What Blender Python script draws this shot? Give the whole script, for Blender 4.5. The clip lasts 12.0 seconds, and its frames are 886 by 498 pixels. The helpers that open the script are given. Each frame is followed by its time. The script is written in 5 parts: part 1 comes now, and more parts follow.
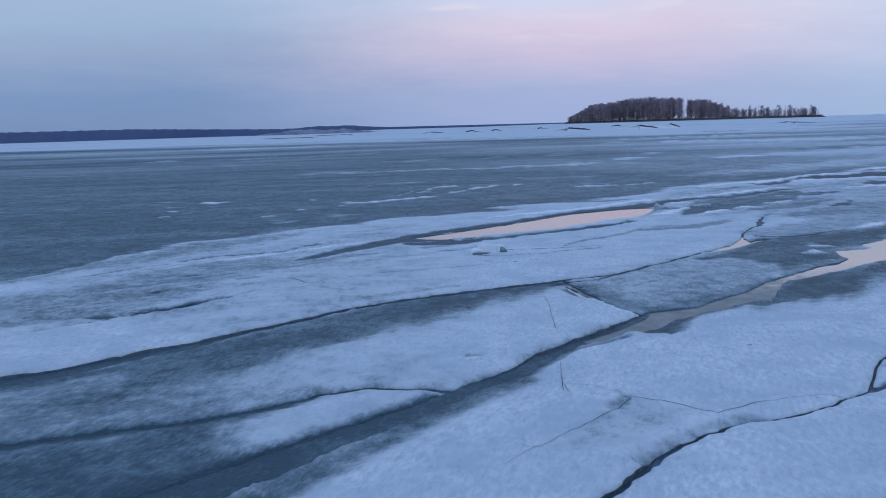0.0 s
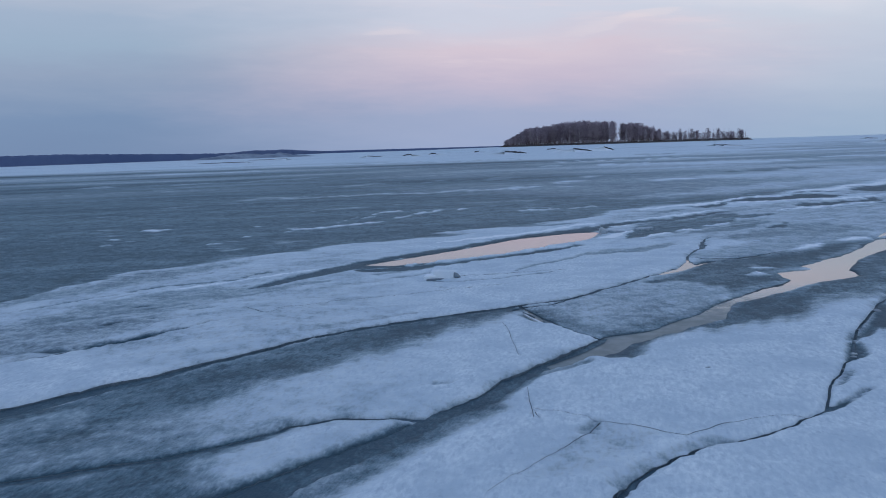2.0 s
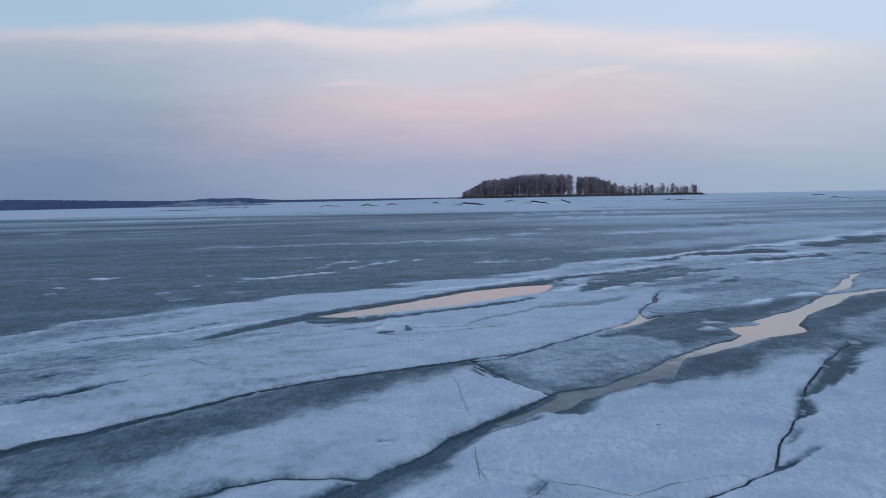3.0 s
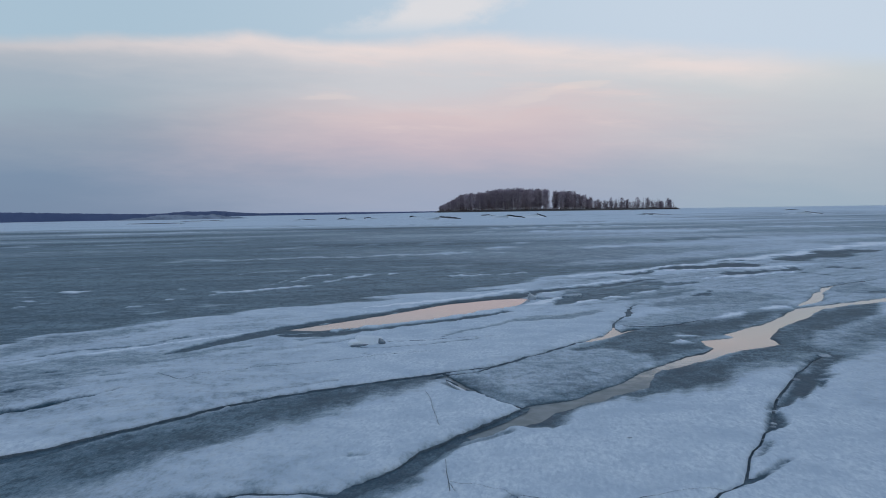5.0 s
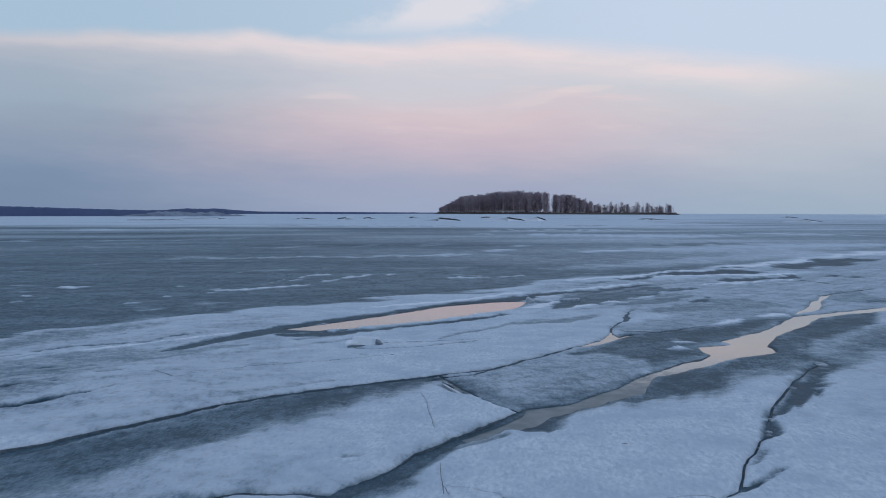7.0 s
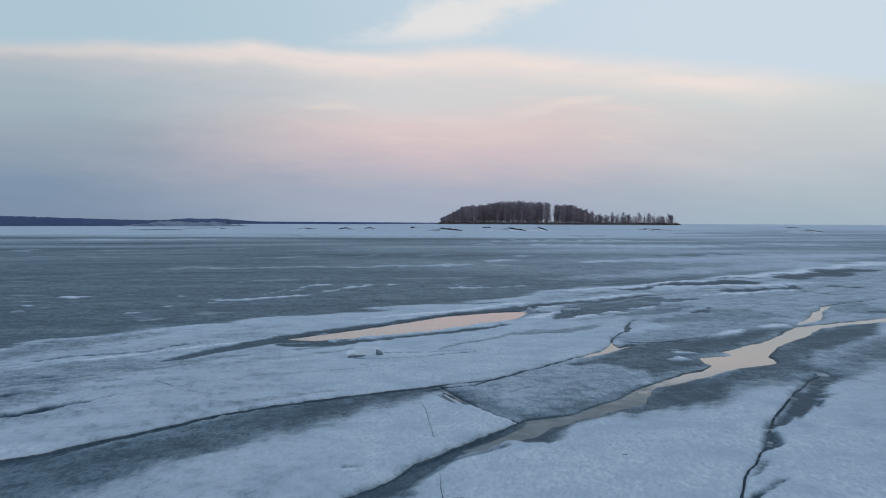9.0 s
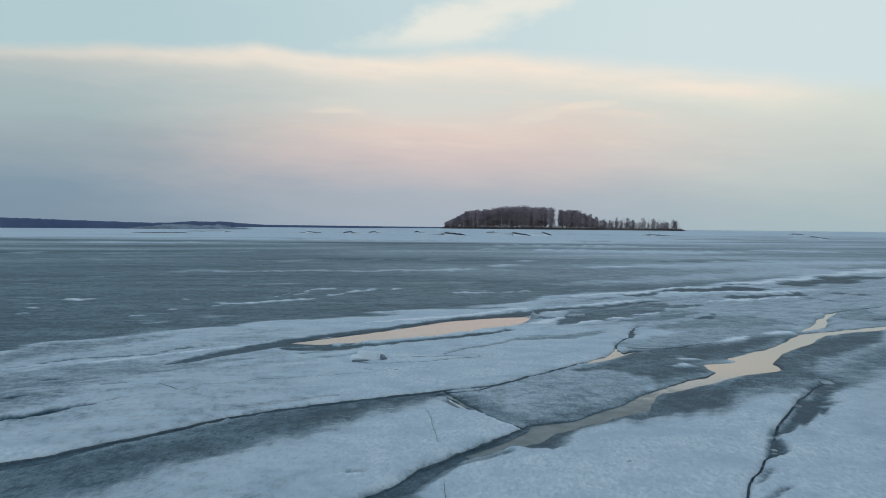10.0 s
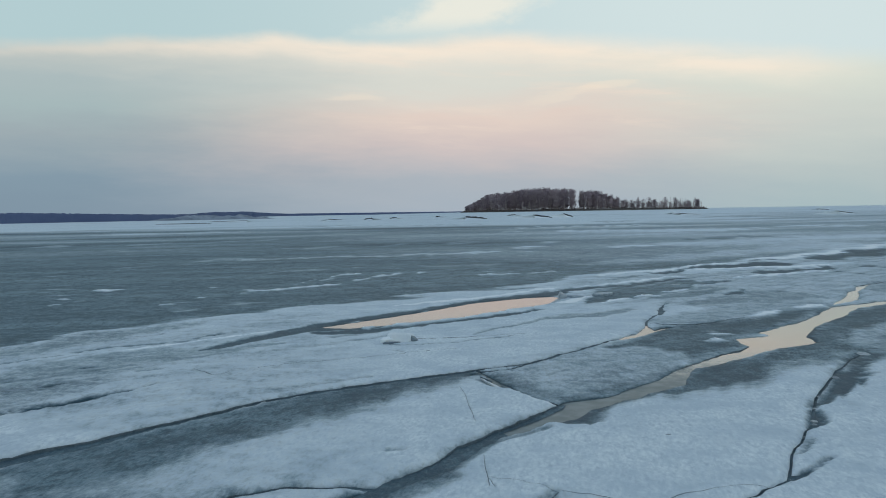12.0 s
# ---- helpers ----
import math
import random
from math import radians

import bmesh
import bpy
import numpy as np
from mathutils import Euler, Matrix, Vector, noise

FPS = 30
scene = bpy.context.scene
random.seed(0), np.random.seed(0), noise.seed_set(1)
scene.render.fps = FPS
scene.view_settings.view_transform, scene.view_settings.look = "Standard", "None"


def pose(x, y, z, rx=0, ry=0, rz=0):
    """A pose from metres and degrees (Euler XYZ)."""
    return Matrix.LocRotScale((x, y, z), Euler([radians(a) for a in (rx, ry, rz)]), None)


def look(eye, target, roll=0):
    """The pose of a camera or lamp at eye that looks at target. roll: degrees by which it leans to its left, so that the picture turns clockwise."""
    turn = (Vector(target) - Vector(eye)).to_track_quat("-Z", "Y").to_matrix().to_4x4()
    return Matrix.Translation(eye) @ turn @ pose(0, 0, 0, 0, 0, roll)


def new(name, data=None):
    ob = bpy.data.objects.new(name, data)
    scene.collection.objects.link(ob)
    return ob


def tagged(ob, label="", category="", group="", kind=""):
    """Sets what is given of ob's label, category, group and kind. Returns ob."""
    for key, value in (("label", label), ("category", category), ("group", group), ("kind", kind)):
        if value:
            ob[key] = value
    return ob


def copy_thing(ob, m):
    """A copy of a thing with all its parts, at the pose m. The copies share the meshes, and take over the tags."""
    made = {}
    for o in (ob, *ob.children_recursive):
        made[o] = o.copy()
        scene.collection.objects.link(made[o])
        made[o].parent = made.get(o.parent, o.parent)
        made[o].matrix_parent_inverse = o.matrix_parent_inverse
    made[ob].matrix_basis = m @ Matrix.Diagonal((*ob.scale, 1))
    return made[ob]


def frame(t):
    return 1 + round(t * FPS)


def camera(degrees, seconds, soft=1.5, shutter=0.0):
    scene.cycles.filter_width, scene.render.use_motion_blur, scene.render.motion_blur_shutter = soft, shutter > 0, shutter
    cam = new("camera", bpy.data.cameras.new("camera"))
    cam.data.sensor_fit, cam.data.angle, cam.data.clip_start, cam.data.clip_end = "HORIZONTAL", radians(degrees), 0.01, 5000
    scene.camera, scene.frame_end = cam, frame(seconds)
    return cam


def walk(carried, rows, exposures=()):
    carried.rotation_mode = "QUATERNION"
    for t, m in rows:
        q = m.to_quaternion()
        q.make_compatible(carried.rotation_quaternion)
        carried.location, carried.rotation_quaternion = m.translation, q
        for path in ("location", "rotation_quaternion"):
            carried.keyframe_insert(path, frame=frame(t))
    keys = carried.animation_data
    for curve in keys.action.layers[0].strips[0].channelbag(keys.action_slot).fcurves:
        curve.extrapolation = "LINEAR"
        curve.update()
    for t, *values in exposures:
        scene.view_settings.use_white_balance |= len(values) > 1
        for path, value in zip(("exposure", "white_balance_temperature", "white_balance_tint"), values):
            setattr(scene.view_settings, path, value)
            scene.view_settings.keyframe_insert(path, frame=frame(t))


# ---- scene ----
cam = camera(52.2, 12.0, soft=1.0)
PATH = [
    (0, (0.412, -0.105, 3.015), (0.14, 1.858, 2.745), -1.6),
    (0.5, (0.094, -0.305, 3.058), (-0.138, 1.664, 2.796), -2.2),
    (1, (0.054, -0.244, 3.089), (-0.088, 1.739, 2.872), -1.9),
    (1.5, (0.021, -0.273, 3.103), (-0.132, 1.707, 2.869), -1.2),
    (2, (0.062, -0.245, 3.113), (-0.073, 1.738, 2.89), -1.8),
    (2.5, (0.137, -0.062, 3.108), (0.095, 1.929, 2.919), -1.0),
    (3, (0.188, -0.027, 3.126), (0.148, 1.969, 3.012), -1.0),
    (3.5, (0.222, 0.053, 3.097), (0.237, 2.051, 3.0), -0.9),
    (5.5, (0.257, 0.016, 3.105), (0.265, 2.014, 3.023), -0.7),
    (6, (0.241, 0.038, 3.101), (0.251, 2.037, 3.017), -0.3),
    (6.5, (0.252, 0.039, 3.099), (0.264, 2.038, 3.013), 0.0),
    (7, (0.267, 0.034, 3.116), (0.281, 2.032, 3.035), 0.2),
    (7.5, (0.286, 0.047, 3.111), (0.307, 2.046, 3.036), 0.4),
    (9.5, (0.284, 0.016, 3.125), (0.29, 2.015, 3.072), 0.3),
    (10, (0.265, 0.005, 3.131), (0.267, 2.004, 3.082), 0.6),
    (10.5, (0.265, -0.007, 3.114), (0.256, 1.993, 3.065), 0.6),
    (11, (0.237, 0.006, 3.103), (0.217, 2.005, 3.051), 1.0),
    (11.5, (0.199, 0.027, 3.078), (0.156, 2.025, 3.013), 0.4),
    (12, (0.104, 0.035, 3.04), (0.059, 2.033, 2.957), -0.9),
]
EXPOSURES = [(0, 0.12, 5500, 17), (1.5, 0.04, 5810, 14), (2.5, 0.0, 5830, 14), (3.0, -0.02, 6030, 14), (3.5, -0.03, 6095, 14), (5.5, -0.04, 6420, 10.5),
             (6.0, -0.04, 6295, 12.6), (7.0, -0.04, 6205, 14), (7.7, -0.03, 6230, 13.6), (9.5, 0.08, 6770, 5.5), (10.5, 0.13, 7080, 0), (11.0, 0.135, 7090, 0.3), (11.5, 0.14, 7190, 0), (12, 0.145, 7090, 1)]
walk(cam, [(t, look(eye, target, roll)) for t, eye, target, roll in PATH], EXPOSURES)

# ------------------------------------------------------------------ world and light
world = bpy.data.worlds.new("dusk_sky")
scene.world = world
world.use_nodes = True


class Nodes:
    """Short hand for a node tree."""

    def __init__(self, tree):
        self.tree = tree
        tree.nodes.clear()

    def add(self, kind, inputs=()):
        node = self.tree.nodes.new(kind)
        for name, v in dict(inputs).items():
            self.feed(node.inputs[name], v)
        return node

    def feed(self, socket, v):
        if isinstance(v, bpy.types.NodeSocket):
            self.tree.links.new(v, socket)
        else:
            socket.default_value = v

    def math(self, op, a, b=0.0, c=0.0, clamp=False):
        node = self.add("ShaderNodeMath")
        node.operation, node.use_clamp = op, clamp
        for socket, v in zip(node.inputs, (a, b, c)):
            self.feed(socket, v)
        return node.outputs[0]

    def span(self, v, a, b, lo=0.0, hi=1.0):
        node = self.add("ShaderNodeMapRange")
        node.interpolation_type = "SMOOTHSTEP"
        for socket, x in zip(node.inputs, (v, a, b, lo, hi)):
            self.feed(socket, x)
        return node.outputs[0]

    def mix(self, f, a, b):
        node = self.add("ShaderNodeMix")
        node.data_type = "RGBA"
        self.feed(node.inputs[0], f)
        self.feed(node.inputs[6], a)
        self.feed(node.inputs[7], b)
        return node.outputs[2]

    def noise(self, vec, scale, detail=3.0, rough=0.55, distortion=0.0):
        node = self.add("ShaderNodeTexNoise")
        self.feed(node.inputs["Vector"], vec)
        for name, v in (("Scale", scale), ("Detail", detail), ("Roughness", rough), ("Distortion", distortion)):
            node.inputs[name].default_value = v
        return node.outputs["Fac"]

    def stretch(self, vec, scale, turn=0.0):
        """Turned about z, then scaled."""
        node = self.add("ShaderNodeMapping")
        self.feed(node.inputs["Vector"], vec)
        node.inputs["Rotation"].default_value = (0, 0, radians(turn))
        size = self.add("ShaderNodeVectorMath")
        size.operation = "MULTIPLY"
        self.feed(size.inputs[0], node.outputs[0])
        size.inputs[1].default_value = scale
        return size.outputs[0]

    def attribute(self, name):
        node = self.add("ShaderNodeAttribute")
        node.attribute_name = name
        return node.outputs["Fac"]

    def ramp(self, f, stops):
        node = self.add("ShaderNodeValToRGB")
        self.feed(node.inputs[0], f)
        while len(node.color_ramp.elements) < len(stops):
            node.color_ramp.elements.new(0.5)
        for e, (at, col) in zip(node.color_ramp.elements, stops):
            e.position, e.color = at, (*col, 1)
        return node.outputs[0]


def tone(r, g, b):
    """Linear colour from eye values of 0 to 255."""
    return tuple((c / 255 / 12.92) if c < 11 else ((c / 255 + 0.055) / 1.055) ** 2.4 for c in (r, g, b))


def dusk():
    n = Nodes(world.node_tree)
    way = n.add("ShaderNodeTexCoord").outputs["Generated"]
    x, y, z = n.add("ShaderNodeSeparateXYZ", {"Vector": way}).outputs
    level = n.math("SQRT", n.math("ADD", n.math("MULTIPLY", x, x), n.math("MULTIPLY", y, y)))
    v = n.math("DIVIDE", z, n.math("MAXIMUM", level, 0.02))      # tangent of the height
    u = n.math("ARCTAN2", x, y)                                  # bearing, 0 ahead
    vec = n.add("ShaderNodeCombineXYZ", {"X": u, "Y": v, "Z": 0.0}).outputs[0]
    soft = n.noise(n.stretch(vec, (3.0, 15.0, 1.0)), 1.0, 5.0, 0.6)
    fine = n.noise(n.stretch(vec, (11.0, 55.0, 1.0), 4), 1.0, 5.0, 0.6)
    sway = n.math("SUBTRACT", soft, 0.5)
    vv = n.math("ADD", v, n.math("ADD", n.math("MULTIPLY", sway, 0.05), n.math("MULTIPLY", n.math("SUBTRACT", fine, 0.5), 0.022)))
    uu = n.math("ADD", u, n.math("MULTIPLY", sway, 0.22))
    # the sheet of thin cloud: slate and mauve at the horizon, rose and cream higher, paler to the east
    f = n.math("MULTIPLY", vv, 5.0)
    west = n.ramp(f, [(0.0, tone(121, 140, 164)), (0.22, tone(126, 146, 169)), (0.41, tone(150, 163, 178)), (0.56, tone(158, 175, 187)), (0.72, tone(164, 178, 190)), (0.9, tone(186, 190, 196))])
    mid = n.ramp(f, [(0.0, tone(158, 169, 190)), (0.16, tone(165, 172, 190)), (0.36, tone(199, 186, 194)), (0.52, tone(215, 198, 199)), (0.68, tone(207, 207, 210)), (0.9, tone(214, 212, 214))])
    east = n.ramp(f, [(0.0, tone(160, 178, 192)), (0.2, tone(175, 186, 196)), (0.42, tone(194, 199, 204)), (0.6, tone(202, 208, 210)), (0.9, tone(206, 214, 216))])
    sheet = n.mix(n.span(uu, -0.42, -0.02), west, mid)
    sheet = n.mix(n.span(uu, 0.06, 0.40), sheet, east)
    # faint rosy streaks in it
    streak = n.span(n.noise(n.stretch(vec, (5.0, 42.0, 1.0), 3), 1.0, 6.0, 0.62, 0.3), 0.48, 0.72, 0.0, 0.55)
    streak = n.math("MULTIPLY", streak, n.math("MULTIPLY", n.span(v, 0.045, 0.10), n.math("MULTIPLY", n.span(u, -0.22, -0.02), n.span(u, 0.18, 0.42, 1.0, 0.0))))
    sheet = n.mix(streak, sheet, (*tone(228, 210, 206), 1))
    for su, sv, wide, tall, slope, much in ((-0.115, 0.125, 0.030, 0.005, 0.02, 0.3), (0.160, 0.131, 0.030, 0.006, 0.16, 0.4), (0.115, 0.122, 0.045, 0.005, 0.10, 0.25)):
        du = n.math("DIVIDE", n.math("SUBTRACT", u, su), wide)
        dv = n.math("DIVIDE", n.math("SUBTRACT", n.math("SUBTRACT", vv, sv), n.math("MULTIPLY", n.math("SUBTRACT", u, su), slope)), tall)
        near = n.math("ADD", n.math("MULTIPLY", du, du), n.math("MULTIPLY", dv, dv))
        sheet = n.mix(n.span(near, 0.1, 1.6, much, 0.0), sheet, (*tone(233, 217, 209), 1))
    # clear air above it, with a little of a low sun's sky
    high = n.span(v, 0.15, 2.4)
    clear = n.mix(n.span(u, -0.4, 0.3), n.ramp(high, [(0.0, tone(171, 195, 210)), (0.02, tone(173, 196, 213)), (0.35, tone(136, 164, 198)), (1.0, tone(84, 116, 172))]),
                  n.ramp(high, [(0.0, tone(200, 214, 227)), (0.02, tone(199, 215, 228)), (0.35, tone(146, 174, 204)), (1.0, tone(84, 116, 172))]))
    nishita = n.add("ShaderNodeTexSky")
    nishita.sky_type, nishita.sun_disc = "NISHITA", False
    nishita.sun_elevation, nishita.sun_rotation = radians(2.0), radians(190)
    low = n.add("ShaderNodeVectorMath")
    low.operation = "SCALE"
    n.feed(low.inputs[0], nishita.outputs[0])
    low.inputs["Scale"].default_value = 0.10
    clear = n.mix(n.span(v, 0.3, 0.8, 0.0, 0.15), clear, low.outputs[0])
    # upper edge of the sheet
    rise = n.ramp(n.math("ADD", u, 0.5), [(at, (h * 4,) * 3) for at, h in ((0.0, 0.171), (0.045, 0.174), (0.167, 0.184), (0.265, 0.188), (0.30, 0.192), (0.345, 0.185), (0.42, 0.183), (0.50, 0.187), (0.575, 0.186), (0.665, 0.171), (0.754, 0.161), (0.812, 0.154), (0.894, 0.141), (1.0, 0.13))])
    edge = n.math("MULTIPLY", rise, 0.25)
    ripple = n.noise(n.stretch(vec, (8.0, 16.0, 1.0)), 1.0, 6.0, 0.62)
    edge = n.math("ADD", edge, n.math("MULTIPLY", n.math("SUBTRACT", ripple, 0.5), 0.022))
    above = n.math("SUBTRACT", v, edge)
    cover = n.span(above, -0.008, n.span(u, -0.2, 0.3, 0.009, 0.022), 1.0, 0.0)
    # a plume drifting up from the sheet, and loose wisps higher up
    plume_u = n.math("ADD", -0.075, n.math("MULTIPLY", n.math("SUBTRACT", v, 0.18), 2.2))
    fluff = n.noise(n.stretch(vec, (14.0, 24.0, 1.0)), 1.0, 6.0, 0.62)
    off = n.math("ADD", n.math("ABSOLUTE", n.math("SUBTRACT", u, plume_u)), n.math("MULTIPLY", n.math("SUBTRACT", fluff, 0.5), 0.16))
    plume = n.math("MULTIPLY", n.span(off, 0.02, 0.09, 0.95, 0.0), n.span(v, 0.185, 0.215))
    wisps = n.span(n.noise(n.stretch(vec, (4.0, 13.0, 1.0), 12), 1.0, 5.0, 0.6), 0.5, 0.75, 0.0, 0.6)
    wisps = n.math("MULTIPLY", wisps, n.span(v, 0.225, 0.30))
    rim = n.math("MULTIPLY", n.span(above, n.span(u, -0.45, -0.05, -0.017, -0.034), -0.004), n.math("MULTIPLY", n.span(u, -0.50, -0.08, 0.24, 0.95), n.span(u, 0.30, 0.46, 1.0, 0.0)))
    rim = n.math("MULTIPLY", rim, n.span(n.math("ADD", n.math("MULTIPLY", soft, 0.5), n.math("MULTIPLY", fine, 0.5)), 0.38, 0.56, 0.55, 1.0))
    body = n.mix(n.math("MULTIPLY", rim, 0.92), sheet, (*tone(236, 222, 217), 1))
    sky = n.mix(cover, clear, body)
    sky = n.mix(n.math("MAXIMUM", plume, wisps), sky, (*tone(224, 223, 224), 1))
    back = n.add("ShaderNodeBackground", {"Color": sky, "Strength": 1.0})
    n.add("ShaderNodeOutputWorld", {"Surface": back.outputs[0]})


dusk()
# added weak wide fill from high behind; the real sun is below the horizon
soft_fill = new("soft_fill", bpy.data.lights.new("soft_fill", "SUN"))
soft_fill.data.energy, soft_fill.data.angle, soft_fill.data.color = 0.3, radians(60), (1.0, 0.93, 0.90)
soft_fill.matrix_world = look((-12, -20, 34), (0, 0, 0))


# ------------------------------------------------------------------ materials
def material(name):
    m = bpy.data.materials.new(name)
    m.use_nodes = True
    n = Nodes(m.node_tree)
    shade = n.add("ShaderNodeBsdfPrincipled")
    n.add("ShaderNodeOutputMaterial", inputs={"Surface": shade.outputs[0]})
    return m, n, shade


def bumped(n, shade, layers):
    """Relief from (height, metres) pairs."""
    normal = None
    for height, metres in layers:
        b = n.add("ShaderNodeBump", inputs={"Height": height, "Distance": metres, "Strength": 1.0})
        if normal:
            n.feed(b.inputs["Normal"], normal)
        normal = b.outputs[0]
    n.feed(shade.inputs["Normal"], normal)


def make_ice():
    """Old granular snow over grey wet ice; wet says where the snow has melted off, rag how streaky it lies."""
    m, n, s = material("snowy_ice")
    at = n.add("ShaderNodeNewGeometry").outputs["Position"]
    wet = n.attribute("wet")
    rag = n.attribute("rag")
    big = n.noise(at, 0.9, 4.0, 0.6, 0.4)
    mid = n.noise(n.stretch(at, (5.0, 3.0, 5.0), -10), 1.0, 5.0, 0.62)
    grain = n.noise(n.stretch(at, (42.0, 17.0, 42.0), 5), 1.0, 3.0, 0.6)
    clods = n.noise(n.stretch(at, (19.0, 7.0, 19.0), 8), 1.0, 4.0, 0.6)
    vast = n.noise(n.stretch(at, (0.012, 0.035, 1.0), -20), 1.0, 4.0, 0.6)
    along = n.noise(n.stretch(at, (0.2, 1.3, 1.0), -46), 1.0, 6.0, 0.62, 0.3)
    sheen = n.noise(n.stretch(at, (0.06, 0.34, 1.0), -12), 1.0, 4.0, 0.52, 0.4)
    few = n.noise(n.stretch(at, (0.05, 0.09, 1.0), -25), 1.0, 2.0, 0.5)

    def off(v, k):
        return n.math("MULTIPLY", n.math("SUBTRACT", v, 0.5), k)

    w = wet
    for v, k in ((big, 0.45), (mid, 0.48), (clods, 0.6)):
        w = n.math("ADD", w, off(v, k))
    w = n.math("ADD", w, n.math("MULTIPLY", off(along, 0.75), rag))
    w = n.math("ADD", w, n.math("MULTIPLY", off(vast, 2.5), n.attribute("band")))
    # thin crusts and slots along the belt, small flecks of snow on the open ice
    fray = n.noise(n.stretch(at, (1.9, 3.0, 1.0), -8), 1.0, 6.0, 0.68, 0.4)
    thin = n.math("MULTIPLY", n.span(wet, 0.0, 0.35), n.span(wet, 0.75, 1.1, 1.0, 0.35))
    w = n.math("ADD", w, n.math("MULTIPLY", n.math("ADD", off(fray, 0.65), n.math("ADD", off(clods, 0.55), off(mid, 0.45))), thin))
    crisp = n.noise(n.stretch(at, (0.28, 2.4, 1.0), -40), 1.0, 5.0, 0.6, 0.2)
    w = n.math("ADD", w, n.math("MULTIPLY", n.math("SUBTRACT", n.span(crisp, 0.59, 0.65, 0.0, 0.2), n.span(crisp, 0.42, 0.36, 0.0, 0.2)), rag))
    fleck = n.noise(n.stretch(at, (0.4, 1.7, 1.0), -12), 1.0, 4.0, 0.6)
    w = n.math("SUBTRACT", w, n.math("MULTIPLY", n.span(n.math("ADD", fleck, off(few, 0.6)), 0.64, 0.74, 0.0, 0.4), n.attribute("open")))
    bare = n.span(w, 0.04, 0.96)
    snow = n.mix(n.span(n.math("ADD", n.math("MULTIPLY", clods, 0.55), n.math("MULTIPLY", mid, 0.45)), 0.35, 0.7), (0.485, 0.58, 0.66, 1), (0.765, 0.842, 0.885, 1))
    snow = n.mix(n.math("MULTIPLY", n.span(n.math("ADD", off(big, 1.1), off(mid, 0.8)), -0.14, 0.24), 0.75), snow, (0.44, 0.54, 0.63, 1))
    snow = n.mix(n.span(wet, 0.0, -0.25, 0.0, 0.8), snow, (0.84, 0.89, 0.93, 1))
    pock = n.noise(n.stretch(at, (13.0, 5.5, 13.0), -6), 1.0, 3.0, 0.55)
    snow = n.mix(n.math("MULTIPLY", n.span(pock, 0.56, 0.72), 0.4), snow, (0.34, 0.43, 0.53, 1))
    snow = n.mix(n.math("MULTIPLY", n.span(grain, 0.60, 0.72), 0.18), snow, (0.36, 0.43, 0.50, 1))
    ice = n.mix(n.span(n.math("ADD", n.math("ADD", off(mid, 0.45), off(vast, 0.9)), off(sheen, 0.9)), -0.24, 0.26), (0.058, 0.112, 0.148, 1), (0.158, 0.244, 0.290, 1))
    ice = n.mix(n.span(n.math("ADD", grain, off(clods, 1.4)), 0.46, 0.78, 0.0, 0.42), ice, (0.31, 0.39, 0.45, 1))
    ice = n.mix(n.math("MULTIPLY", n.span(big, 0.45, 0.7), 0.18), ice, (0.10, 0.115, 0.11, 1))
    ice = n.mix(n.span(w, 0.84, 1.12, 0.0, 0.8), ice, (0.031, 0.062, 0.090, 1))
    n.feed(s.inputs["Base Color"], n.mix(bare, snow, ice))
    n.feed(s.inputs["Roughness"], n.span(bare, 0.0, 1.0, 0.85, 0.6))
    n.feed(s.inputs["Specular IOR Level"], n.span(bare, 0.0, 1.0, 0.10, 0.12))
    bumped(n, s, [(mid, 0.035), (clods, 0.018), (grain, 0.002)])
    return m


def make_water():
    """Melt water, with a skin of new grey ice where the lead is narrow."""
    m, n, s = material("lead_water")
    at = n.add("ShaderNodeNewGeometry").outputs["Position"]
    x, y, z = n.add("ShaderNodeSeparateXYZ", {"Vector": at}).outputs
    a = n.noise(at, 0.8, 4.0, 0.6)
    b = n.noise(at, 7.0, 3.0, 0.6)
    c = n.noise(at, 2.4, 4.0, 0.6)
    skin = n.span(n.math("ADD", y, n.math("MULTIPLY", n.math("SUBTRACT", c, 0.5), 5.0)), 19.5, 15.5)
    clear = n.mix(n.span(a, 0.35, 0.7), (0.10, 0.125, 0.14, 1), (0.155, 0.18, 0.195, 1))
    n.feed(s.inputs["Base Color"], n.mix(skin, clear, n.mix(n.span(c, 0.35, 0.65), (0.11, 0.15, 0.165, 1), (0.17, 0.215, 0.235, 1))))
    n.feed(s.inputs["Roughness"], n.math("ADD", n.span(b, 0.3, 0.8, 0.02, 0.06), n.math("MULTIPLY", skin, 0.36)))
    n.feed(s.inputs["IOR"], n.span(skin, 0.0, 1.0, 1.48, 1.22))
    bumped(n, s, [(b, 0.0006)])
    return m


def make_plain(name, dark, light, scale, rough=0.85, relief=0.05):
    m, n, s = material(name)
    at = n.add("ShaderNodeNewGeometry").outputs["Position"]
    a = n.noise(at, scale, 4.0, 0.6)
    b = n.noise(at, scale * 7, 3.0, 0.6)
    rand = n.add("ShaderNodeObjectInfo").outputs["Random"]
    f = n.math("ADD", n.math("MULTIPLY", a, 0.6), n.math("ADD", n.math("MULTIPLY", b, 0.4), n.math("MULTIPLY", n.math("SUBTRACT", rand, 0.5), 0.35)))
    n.feed(s.inputs["Base Color"], n.mix(n.span(f, 0.3, 0.7), (*dark, 1), (*light, 1)))
    s.inputs["Roughness"].default_value = rough
    s.inputs["Specular IOR Level"].default_value = 0.2
    bumped(n, s, [(b, relief)])
    return m


